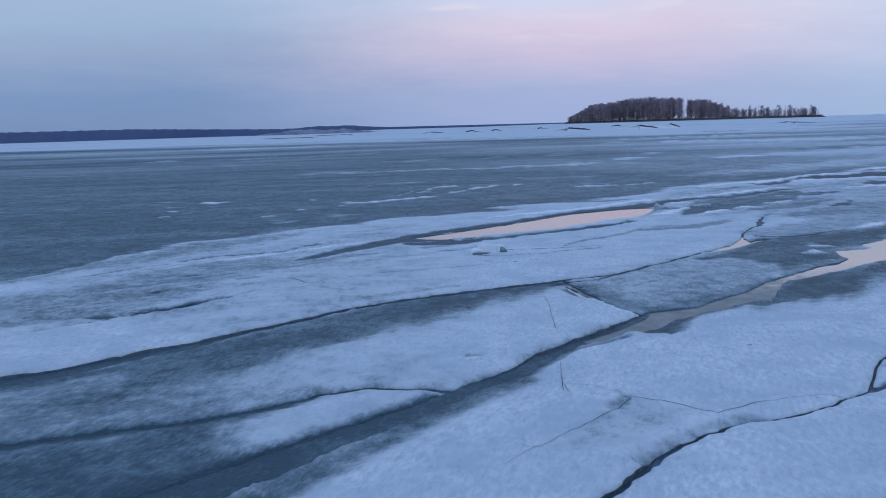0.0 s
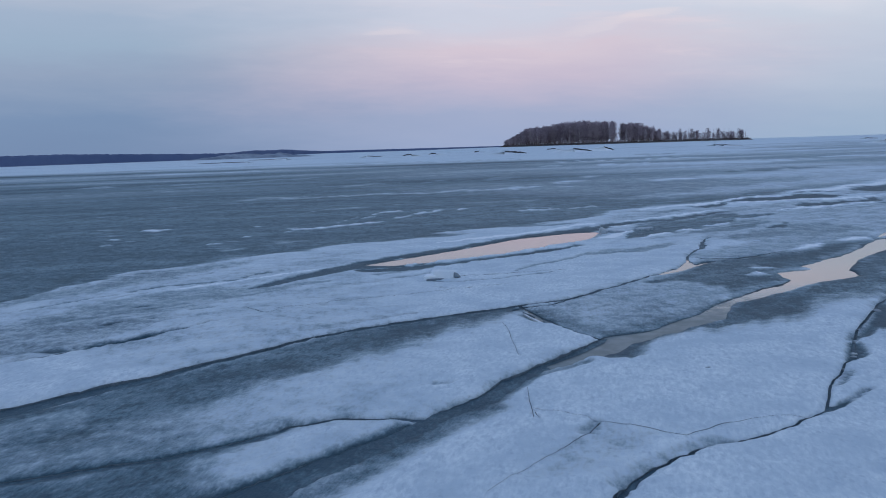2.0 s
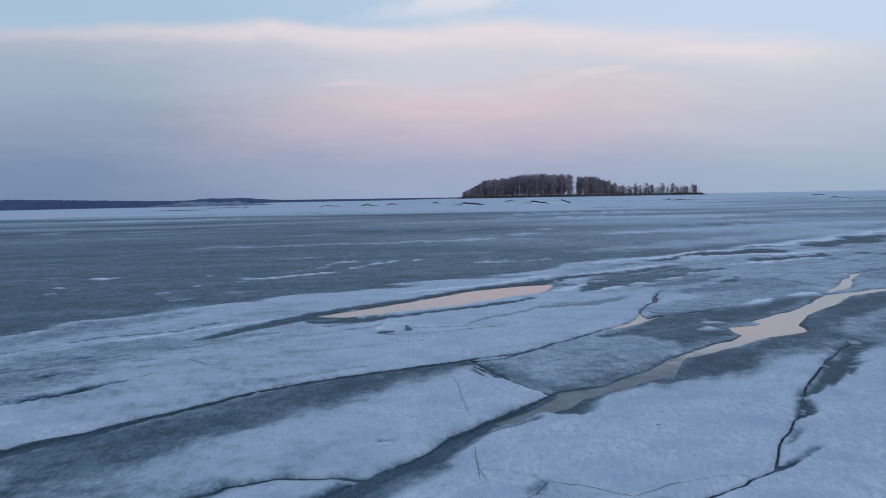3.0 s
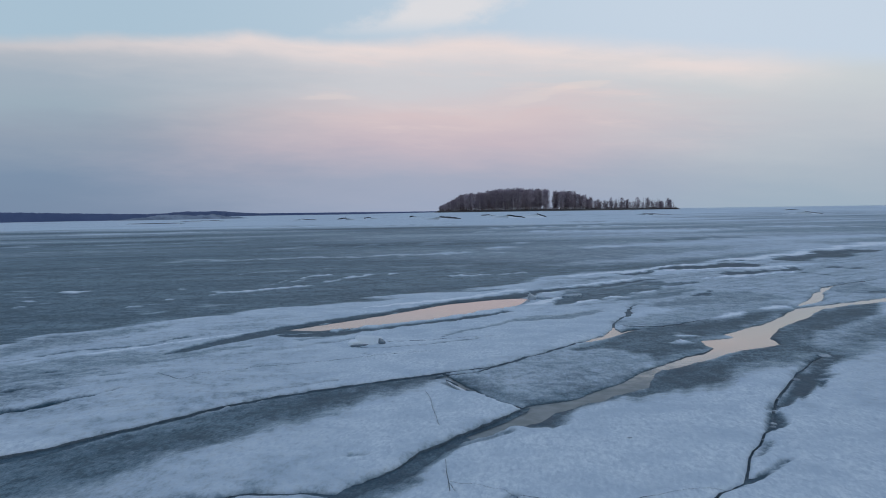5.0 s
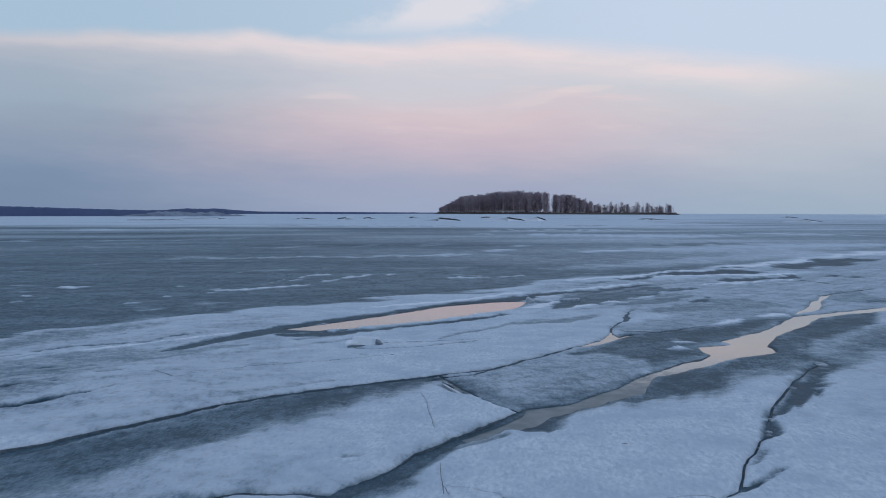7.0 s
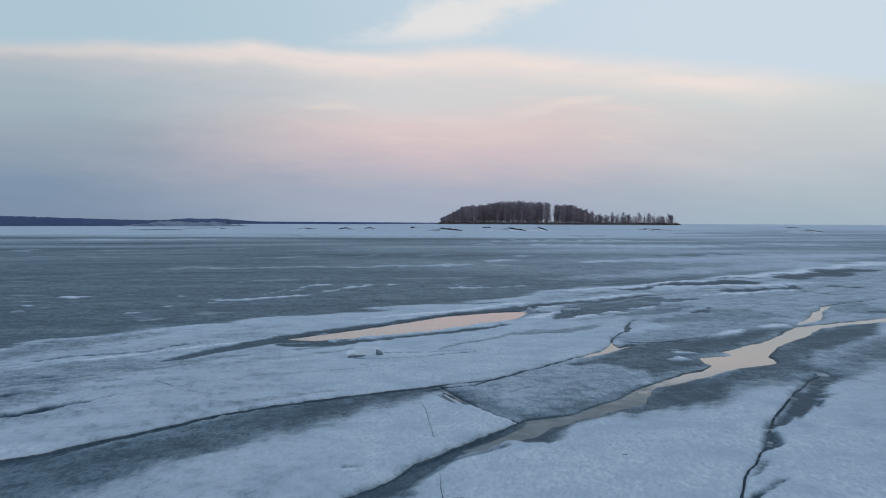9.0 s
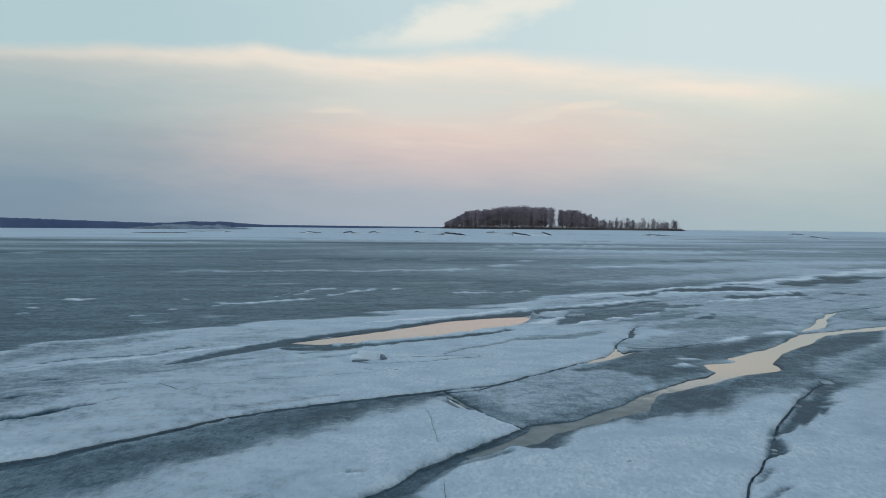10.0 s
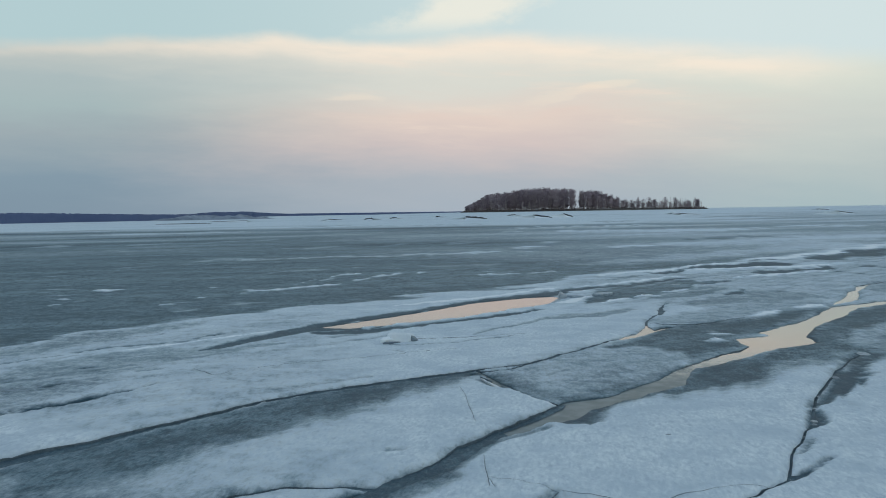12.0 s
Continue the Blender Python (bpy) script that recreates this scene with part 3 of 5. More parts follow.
streak([(47.6, 137.5), (55.6, 141.4), (60.2, 132), (62.6, 125.3)], [3.02, 5.99, 6.96, 6.9], -0.6)
streak([(-6.8, 83.7), (-1.6, 86.6), (2.8, 89.7)], [0.7, 2.25, 1.28], -0.3)
streak([(-16.6, 78.5), (-12.6, 81.1), (-9.2, 86.6)], [0.74, 1.84, 1.2], -0.3)
streak([(5.9, 51.1), (9.2, 52.2), (13.3, 55.6), (20.9, 62.6), (31.4, 73.6)], [0.52, 2.72, 3.71, 4.69, 4.33], -0.3)
streak([(21.1, 86.5), (25.1, 91.2), (30.2, 94.6), (32.5, 89.5)], [0.9, 2.99, 2.68, 0.96], 0.25)
streak([(43.4, 154.6), (52.7, 159.5), (61.7, 156.9), (75.1, 164.6), (75.8, 152)], [2.39, 7.62, 9.83, 8.11, 6.92], 0.4)
streak([(31.6, 205.5), (39.9, 221.9), (43.2, 209.8)], [3.37, 11.79, 3.51], 0.6)
streak([(14.2, 135.9), (20.6, 144.4), (25.2, 143.6)], [2.21, 6.25, 2.47], 0.5)
streak([(3.1, 39.43), (4.15, 40.05), (4.71, 41.04)], [0.155, 0.42, 0.13], 0.5)
streak([(1.99, 36.68), (2.58, 36.95), (3.02, 37.22)], [0.107, 0.273, 0.111], 0.5)
streak([(4.6, 42.6), (5.2, 42.5), (5.7, 43)], [0.15, 0.36, 0.15], 0.4)
streak([(6.7, 61.5), (7.5, 61.1), (8.4, 61.9)], [0.3, 0.75, 0.31], 0.35)
streak([(31.1, 219), (49.5, 209.7), (75.5, 228.8), (125.3, 251.5)], [9.58, 17.56, 20.9, 25.27], 0.4)
streak([(-4.82, 23.42), (-4.06, 24.48), (-3.48, 25.25), (-2.67, 26.41), (-2.3, 26.85), (-1.75, 27.46), (-0.77, 28.77), (0.5, 30.76), (1.71, 31.89), (2.77, 32.67), (3.61, 33.36)], [0.11, 0.299, 0.382, 0.418, 0.432, 0.361, 0.364, 0.416, 0.528, 0.639, 0.711], 1.15)
streak([(3.64, 33.47), (4.14, 34.39), (5.27, 35.48), (6.54, 36.38), (7.69, 37.62), (8.86, 38.63), (9.82, 39.39)], [0.671, 0.567, 0.478, 0.423, 0.424, 0.298, 0.124], 1.1)
streak([(9.1, 44.1), (10.7, 45.7), (13.2, 48.6), (15.7, 50.8), (19.2, 54.4), (22.8, 57.5)], [0.16, 0.46, 0.57, 0.67, 0.71, 0.4], -0.8)
streak([(10.6, 43.9), (13.2, 45.3), (15.5, 46.3), (17.7, 45.9), (19.1, 47.2)], [0.19, 0.49, 0.6, 0.42, 0.18], -0.8)
streak([(21.9, 56.2), (26.7, 62.5), (30.8, 67.2), (36.3, 72.5)], [0.32, 0.94, 1.08, 1.05], -0.8)
streak([(11.9, 40), (13.7, 40.6), (15.6, 41.7), (17.2, 43.1)], [0.16, 0.43, 0.42, 0.19], -0.8)
streak([(4.39, 35.62), (5.93, 36.93), (7.95, 38.94), (9.82, 40.67)], [0.127, 0.327, 0.394, 0.2], -0.8)
streak([(-2.2, 29.11), (-0.79, 30.52), (0.77, 32.09), (2.5, 34.05), (3.91, 35.24)], [0.085, 0.26, 0.329, 0.347, 0.198], -0.8)
streak([(8.8, 42.6), (9.4, 43.3), (10.3, 44.1), (11.1, 45.7), (11.8, 46.1), (12.6, 46.3), (13.6, 47.4), (14.9, 48.1), (16.3, 48.8), (17.4, 48.3), (17.8, 47.6)], [0.18, 0.56, 0.5, 0.46, 0.55, 0.86, 1.35, 1.39, 1.24, 0.93, 0.27], 1.15)
streak([(13.6, 48.8), (15, 50.5), (17.3, 51.9), (18.9, 52.7)], [0.24, 0.61, 0.54, 0.22], 0.9)
streak([(19.9, 52.7), (21.1, 53.2), (22.8, 55), (25.1, 57.8), (26.9, 60.3), (28.5, 62.1), (29.7, 62.9), (30.7, 62.9)], [0.33, 1.41, 1.81, 2.67, 3.27, 3.09, 1.27, 0.4], 1.15)
streak([(13.3, 41.5), (14.1, 42.1), (15.1, 42.7), (16, 43.8), (17.3, 44), (17.9, 45), (18.7, 46.1)], [0.17, 0.71, 0.73, 0.46, 0.35, 0.49, 0.17], 1.1)
streak([(17.2, 43.1), (17.6, 42.4), (17.8, 41.3), (18.1, 40.3)], [0.15, 0.43, 0.54, 0.16], 1.05)
streak([(19.7, 44.6), (20.5, 45.1), (21, 45), (21.8, 45.4)], [0.16, 0.41, 0.49, 0.16], 1.15)
streak([(22, 52.4), (23.5, 53.2), (25.2, 55.3)], [0.27, 0.68, 0.3], 0.5)
streak([(9.03, 35.85), (10.1, 36.9), (11.35, 38.17)], [0.205, 0.598, 0.175], 0.85)
streak([(8.47, 34.01), (9.27, 34.6), (9.91, 34.96)], [0.185, 0.287, 0.122], 0.6)
streak([(9.24, 32.03), (9.83, 32.45), (10.47, 33.2)], [0.102, 0.421, 0.11], 0.95)
streak([(6.49, 39.56), (7.46, 40.26), (8.35, 40.68)], [0.125, 0.49, 0.2], 0.6)
streak([(4.06, 29.59), (5.22, 32.27), (6.26, 33.57), (7.56, 34.73), (8.78, 36.24), (9.81, 37.6)], [0.262, 1.871, 2.25, 1.927, 1.573, 0.565], 0.75)
streak([(6.28, 30.48), (7.55, 31.84), (8.62, 32.89), (10.1, 34.47)], [0.186, 0.81, 0.648, 0.237], 0.6)
streak([(7.24, 28.88), (8.66, 30.1), (10.16, 31.22), (11.47, 31.61), (12.21, 30.45)], [0.5, 1.266, 1.557, 1.397, 0.741], 0.5)
streak([(14.71, 32.63), (15.83, 33.28), (17.06, 33.73)], [0.638, 1.327, 1.817], 0.5)
streak([(15.63, 32.2), (16.24, 32.62), (16.62, 32.84)], [0.124, 0.382, 0.323], 0.8)
streak([(3.1, 29.59), (3.57, 30.13), (4.11, 30.68), (4.6, 31.76)], [0.087, 0.471, 0.489, 0.161], -1.6)
streak([(3.98, 33.35), (4.41, 33.97), (4.77, 33.92)], [0.089, 0.392, 0.184], -1.1)
streak([(4.6, 29.67), (5.1, 30.27), (5.79, 30.96)], [0.088, 0.384, 0.153], -1.5)
streak([(6.02, 31.35), (6.54, 31.8), (6.96, 31.68)], [0.098, 0.323, 0.1], -1.4)
streak([(7.21, 32.79), (7.84, 33.56), (8.54, 34.13)], [0.107, 0.36, 0.186], -1)
streak([(6.2, 41.7), (8, 43.1), (9.4, 44.7), (13.1, 48.4), (18.2, 54.4), (21.8, 56.9), (27.8, 65), (38, 75.8)], [0.52, 0.56, 0.72, 0.93, 1.48, 1.61, 2.11, 2.87], -0.5)
streak([(10.3, 42.8), (13.6, 44.7), (15.4, 45.9), (18.2, 47.2), (20.7, 49)], [0.73, 1.2, 1.26, 1.33, 0.96], -0.4)
streak([(-10.13, 17.73), (-9.14, 19.36), (-8.79, 19.91), (-8.58, 20.58), (-8.23, 20.98), (-7.91, 21.17), (-7.47, 21.41), (-7.1, 21.52), (-6.72, 21.82), (-6.6, 22.31), (-6.39, 22.77), (-6.08, 22.94)], [0.091, 0.108, 0.067, 0.081, 0.116, 0.118, 0.088, 0.061, 0.068, 0.143, 0.161, 0.05], 0.75)
streak([(-8.56, 19.15), (-7.72, 20.35), (-7.11, 20.97), (-6.76, 21.3), (-6.37, 21.78), (-5.75, 22.49), (-5.2, 23.14), (-4.67, 23.76)], [0.11, 0.165, 0.228, 0.145, 0.152, 0.162, 0.171, 0.09], -0.55)
streak([(-5.95, 20.41), (-5.53, 21.2), (-5.08, 22.06), (-4.59, 23), (-4.02, 23.84), (-3.31, 24.1), (-2.54, 23.95), (-1.85, 24.69)], [0.166, 0.538, 0.68, 0.739, 0.681, 0.522, 0.229, 0.146], 0.95)
streak([(-3.87, 23.02), (-3.17, 23.15), (-2.61, 23.34), (-1.79, 23.92), (-0.92, 24.48), (-0.16, 25.06), (0.63, 25.86), (1.49, 26.79), (2.49, 27.87)], [0.207, 0.32, 0.397, 0.326, 0.28, 0.229, 0.243, 0.298, 0.202], 1.05)
streak([(-2.65, 23.97), (-2.48, 24.09), (-2.31, 24.19)], [0.046, 0.162, 0.047], -1.2)
streak([(-6.76, 17.09), (-6.52, 18.16), (-6.19, 18.85), (-5.79, 19.46), (-5.33, 20.02), (-4.66, 20.88), (-4.17, 21.34)], [0.117, 0.329, 0.426, 0.454, 0.4, 0.305, 0.136], 0.5)
streak([(-7.71, 17.99), (-7.58, 18.13), (-7.45, 18.26)], [0.032, 0.105, 0.033], 1)
streak([(-6.39, 17.71), (-6.14, 17.75), (-5.96, 17.88)], [0.031, 0.082, 0.032], 0.6)
streak([(-7.33, 17.87), (-7.2, 17.94), (-7.11, 18.04)], [0.032, 0.084, 0.032], 0.6)
streak([(-8.91, 16.36), (-8.03, 17.06), (-7.58, 17.49), (-7.08, 17.88), (-6.75, 18.49)], [0.321, 0.349, 0.428, 0.319, 0.205], 0.55)
streak([(-7.96, 14.34), (-7.21, 15.38), (-6.94, 15.63), (-6.65, 16.09), (-6.39, 16.7), (-6.12, 17.11)], [0.657, 0.85, 0.878, 0.724, 0.446, 0.175], 0.34)
streak([(-10.75, 18.8), (-9.72, 20.54), (-9.27, 21.26), (-8.6, 22.24), (-7.72, 23.32)], [0.353, 0.337, 0.451, 0.395, 0.217], 0.35)
streak([(-4.63, 19.72), (-3.8, 20.48), (-2.65, 21.48), (-1.66, 22.48)], [0.078, 0.209, 0.184, 0.151], 0.35)
streak([(-3.33, 22.32), (-2.68, 22.75), (-1.75, 23.48)], [0.099, 0.258, 0.165], 0.45)
streak([(0.31, 22.25), (0.74, 23.24), (1.51, 23.93), (2.19, 25.09), (3.08, 26.03), (4.15, 26.62), (5.17, 27.68)], [0.059, 0.162, 0.149, 0.226, 0.406, 0.495, 0.306], 0.5)
streak([(3.15, 25.9), (3.5, 26.11), (3.93, 26.27)], [0.054, 0.191, 0.069], 0.6)
streak([(-1.56, 19.89), (-1.18, 19.71), (-0.62, 19.68)], [0.032, 0.07, 0.031], 0.3)
streak([(-1.7, 20.71), (-0.74, 20.83), (0.31, 21.39), (1.42, 22.09)], [0.043, 0.069, 0.082, 0.039], 0.6)
streak([(6.07, 22.18), (6.25, 22.43), (6.4, 22.58)], [0.1, 0.24, 0.1], -1.7)
streak([(6.11, 22.1), (6.25, 22.1), (6.4, 22.15), (6.53, 22.1)], [0.07, 0.24, 0.14, 0.05], -1.7)
streak([(5.91, 21.2), (6.03, 21.3), (6.09, 21.17)], [0.06, 0.18, 0.06], -1.7)
streak([(5.7, 20.79), (5.87, 20.87), (5.99, 20.87), (6.08, 20.74), (6.14, 20.52)], [0.07, 0.24, 0.25, 0.17, 0.05], -1.7)
streak([(8, 25.25), (8.55, 25.78), (9.15, 26.61), (9.54, 27.27)], [0.051, 0.292, 0.368, 0.119], -1.6)
streak([(10.15, 27.74), (10.75, 28), (11.23, 28.02)], [0.123, 0.376, 0.282], -1.2)
streak([(5.32, 24.59), (6.48, 25.25), (8.16, 26.64), (10.01, 28.67), (11.75, 29.93)], [0.362, 1.146, 1.417, 1.313, 0.894], 0.42)
streak([(6.56, 29.34), (7.47, 28.56), (9.39, 30.17)], [0.344, 0.977, 1.091], 0.35)
streak([(-3.38, 15.1), (-3.01, 15.57), (-2.33, 16.2), (-1.58, 16.76)], [0.091, 0.242, 0.21, 0.112], 0.35)
streak([(-3.64, 15.18), (-3.52, 15.47), (-3.32, 15.62)], [0.018, 0.048, 0.019], 0.5)
bare([(3.08, 20.08), (4.01, 21.11), (4.82, 22.84), (5.54, 23.83), (6.17, 23.96), (7.74, 25.21), (8.79, 26.02), (10.09, 27.61), (11.09, 27.5), (10.23, 25.94), (8.91, 24.06), (7.97, 23.05), (6.42, 21.18), (6.36, 20.02), (5.22, 18.66), (4.56, 17.61), (4.52, 18.64), (4.31, 19.35), (3.79, 19.86)], 1, 0.5, "", 0.9)
bare([(1.25, 13.07), (1.75, 13.54), (2.29, 14.36), (2.92, 14.88), (3.66, 15.73), (4.15, 16.56), (4.62, 17.61), (5.98, 18.82), (6.94, 19.95), (7.91, 20.55), (7.99, 21.41), (8.55, 22.56), (9.66, 24.43), (12.09, 27.84), (15.09, 29.91), (12.99, 25.66), (11.21, 24.15), (9.58, 22.4), (8.78, 20.82), (8.72, 19.85), (8.67, 18.76), (8.31, 19.31), (7.76, 19.01), (6.65, 18.04), (5.73, 16.93), (5.15, 16.06), (4.58, 15.46), (4.09, 15.08), (3.57, 14.85), (3.04, 14.5), (2.7, 14.13), (2.27, 13.59), (2.09, 12.89), (1.66, 12.72)], 1, 0.26, "", 1.0)
bare([(-14, 5.2), (-9.5, 7.4), (-6.16, 10.18), (-5.76, 10.8), (-5.31, 11.48), (-4.81, 12.25), (-4.24, 13.12), (-3.57, 13.97), (-2.61, 15.49), (-1.54, 16.38), (-0.76, 16.95), (-0.13, 17.44), (0.28, 17.51), (0.28, 16.69), (-0.1, 16.04), (-0.47, 15.54), (-0.83, 15.06), (-1.23, 14.36), (-1.58, 13.68), (-2.02, 13.2), (-2.31, 12.63), (-2.67, 12.47), (-4.17, 11.15), (-4.55, 10.59), (-4.99, 10.42), (-5.46, 10.2), (-5.77, 9.98), (-5.87, 9.66), (-8, 8.2), (-14, 4.8)], 1, 0.75, "long", 1.1)
bare([(-6.28, 9.23), (-5.91, 9.72), (-5.43, 10.15), (-4.82, 10.36), (-4.23, 10.7), (-3.78, 10.25), (-4.18, 9.67), (-4.34, 9.27), (-4.72, 8.73), (-5.16, 8.41), (-5.61, 8.18)], 0.82, 0.8, "", 1.2)
bare([(5.34, 13.79), (5.81, 14.72), (6.29, 15.5), (6.74, 16.41), (7.42, 17.56), (7.96, 18.33), (8.53, 19.32), (8.67, 18.76), (8.29, 18.21), (7.95, 17.7), (7.62, 17.27), (7.34, 16.48), (6.84, 15.65), (6.35, 14.91), (5.93, 14.31), (5.67, 14.03), (5.48, 13.91)], 1.1, 0.12, "", 0.75)
bare([(5.28, 13.64), (5.36, 13.57), (5.3, 13.15), (5.23, 12.85), (5.05, 12.62), (4.86, 12.49), (4.9, 12.68)], 1.05, 0.07, "", 0.5)
streak([(-65.8, 461.5), (-41.9, 437.2), (-21.2, 461.2), (5.2, 507.7)], [17.01, 22.9, 21.24, 20.59], 0.36)
streak([(62.3, 460.7), (79.6, 444.2), (107.6, 482.6)], [16.95, 23.65, 18.61], 0.36)
streak([(73.3, 288.1), (99.5, 301.9), (109.8, 279.9), (156.8, 314.9)], [8.29, 14.56, 15.64, 15.84], 0.4)
streak([(71.6, 239.8), (101.4, 258.2), (116.5, 233.9)], [5.74, 13.31, 8.74], 0.42)
streak([(-91.7, 190.6), (-73, 188.4), (-54.7, 194.1)], [5.81, 7.09, 4.51], 0.36)
streak([(-37.6, 205.9), (-16.7, 201.7), (6.2, 210)], [4.23, 8.12, 5.28], 0.36)
streak([(-69.9, 157.7), (-54.5, 152.8), (-38.5, 157.5)], [2.48, 4.66, 2.97], -0.5)
streak([(9.8, 159.7), (22.1, 162.2), (36.5, 167.6)], [2.55, 5.26, 3.36], -0.5)
streak([(-14.1, 83.8), (-3.2, 73.8), (5, 60.4), (11.6, 55.6), (18.2, 60.3)], [5.6, 13.06, 10.2, 6.18, 3.63], -0.12)
bare([(-5.51, 11.04), (-4.94, 11.61), (-4.42, 12.34), (-3.64, 13.1), (-2.9, 12.78), (-3.2, 11.64), (-3.52, 11.07), (-3.73, 10.37), (-3.86, 9.76), (-4.47, 9.04)], 0.8, 0.5, "long", 1.2)
# deep shade of the left crack, painted as a dark streak along it
streak([(-7.62, 13.6), (-6.73, 14.39), (-6.42, 14.7), (-6.17, 15.2), (-5.83, 15.54), (-5.54, 16.09), (-5.2, 16.59)], [0.111, 0.091, 0.086, 0.083, 0.068, 0.047, 0.022], 1.1)
streak([(-7.57, 16.12), (-7.42, 16.23), (-7.24, 16.4)], [0.031, 0.084, 0.032], 0.8)
streak([(-6.75, 15.11), (-6.64, 15.3), (-6.56, 15.54)], [0.023, 0.075, 0.024], 0.8)
streak([(-6.88, 16.52), (-6.75, 16.69), (-6.69, 16.97)], [0.027, 0.078, 0.029], 0.7)
streak([(-7.92, 17.06), (-7.66, 17.43), (-7.5, 17.8)], [0.035, 0.079, 0.032], 0.7)
bare([(-20, 10.5), (-12.4, 15.0), (-11.2, 18.8), (-10.7, 21.6), (-10.1, 23.7), (-9.2, 24.6), (-8.2, 25.4), (-7.0, 26.6), (-7.5, 24.6), (-8.4, 22.9), (-9.4, 20.6), (-11, 17.3), (-14, 12.2), (-20, 8.5)], 0.58, 0.5, "", 1.2)
bare([(-5.9, 11.21), (-5.45, 11.74), (-4.3, 12.62), (-3.44, 13.84), (-2.54, 15.09), (-2.2, 13.28), (-2.71, 12.61), (-3.24, 11.72), (-3.4, 11.07), (-3.6, 10.49), (-4.06, 10.17), (-4.54, 9.83), (-5.02, 9.59)], 0.9, 0.4, "long", 1.2)
bare([(4.51, 16.71), (5.88, 17.72), (8.05, 19.82), (12, 23.55), (9.59, 18.7), (8.26, 18.02), (7.22, 17.71), (6.17, 16.93), (5.26, 15.76), (4.28, 15.05), (3.4, 14.48), (3, 14.32)], 0.72, 0.55, "river", 1.3)
streak([(5.12, 24.6), (6.67, 25.22), (9.01, 26.55), (11.39, 28.36)], [0.363, 0.889, 0.845, 0.642], 0.42)
bare([(4.19, 16.9), (6.07, 19.29), (8.03, 21.45), (9.88, 23.86), (7.31, 17.53), (7.08, 17.96), (6.75, 18.58), (5.52, 17.5), (4.15, 16.32)], 0.95, 0.25, "river", 0.9)
BELT = [(-48.0, 4.0), (-20.0, 11.0), (-12.4, 15.0), (-11.2, 18.8), (-10.7, 21.6), (-10.1, 23.5), (-9.2, 24.3), (-8.2, 25.2), (-7.4, 26.4), (-6.4, 27.7), (-5.4, 29.0), (-4.0, 29.8), (-2.7, 31.2),
        (-0.8, 33.3), (3.1, 37.0), (6.1, 42.0), (12.6, 46.8), (23.1, 58.5), (37.6, 75.0), (70.0, 108.0), (4500.0, 4700.0)]


def segment_gap(p, a, b):
    """Distances from points p to a segment."""
    a, b = np.array(a), np.array(b)
    f = np.clip(((p - a) @ (b - a)) / max(1e-9, (b - a) @ (b - a)), 0, 1)
    return np.hypot(*(p - a - f[:, None] * (b - a)).T)


def ease(v, a, b):
    f = np.clip((v - a) / (b - a), 0, 1)
    return f * f * (3 - 2 * f)


def south_of(line):
    x, y = np.array(line).T
    return lambda px, py: ease(np.interp(px, x, y) - py, -0.03, 0.05)


EDGES = {
    "long": south_of([(-30, 1.7), (-14, 5.4), (-8.0, 9.0), (-6.2, 10.5), (-5.4, 11.6), (-4.9, 12.2), (-3.9, 13.55), (-2.46, 15.45), (-1.08, 16.5), (0.38, 17.4), (1.4, 18.0), (2.08, 19.2), (3.77, 21.4), (4.72, 23.6)]),
    "river": south_of([(-14.3, -8.8), (-6.2, 1.7), (-3.2, 5.1), (-2.0, 7.35), (-1.58, 8.55), (-0.83, 9.8), (-0.28, 10.58), (0.1, 11.35), (0.8, 12.42), (1.7, 13.27), (2.56, 14.47), (3.75, 15.57), (4.1, 16.47),
                       (4.8, 17.48), (5.5, 18.0), (6.25, 18.9), (7.95, 20.15), (8.04, 21.4), (9.31, 23.6), (10.51, 25.3), (11.44, 26.6), (12.8, 27.7), (14.5, 28.6), (23.5, 33.3), (69.8, 53.1)]),
    "right": lambda px, py: ease(px - np.interp(py, [10.18, 10.65, 11.24, 11.76, 12.4, 12.7, 13.6, 14.42, 15.1, 16.12, 16.92, 18.11, 18.7], [3.73, 3.92, 4.14, 4.45, 4.75, 4.95, 5.3, 5.67, 6.07, 6.6, 7.04, 7.84, 8.29]), -0.04, 0.06),
    "corner": lambda px, py: ease(px - np.interp(py, [14.0, 14.9, 15.6, 16.4, 17.35], [1.6, 1.1, 0.85, 0.6, 0.3]), -0.03, 0.05),
}


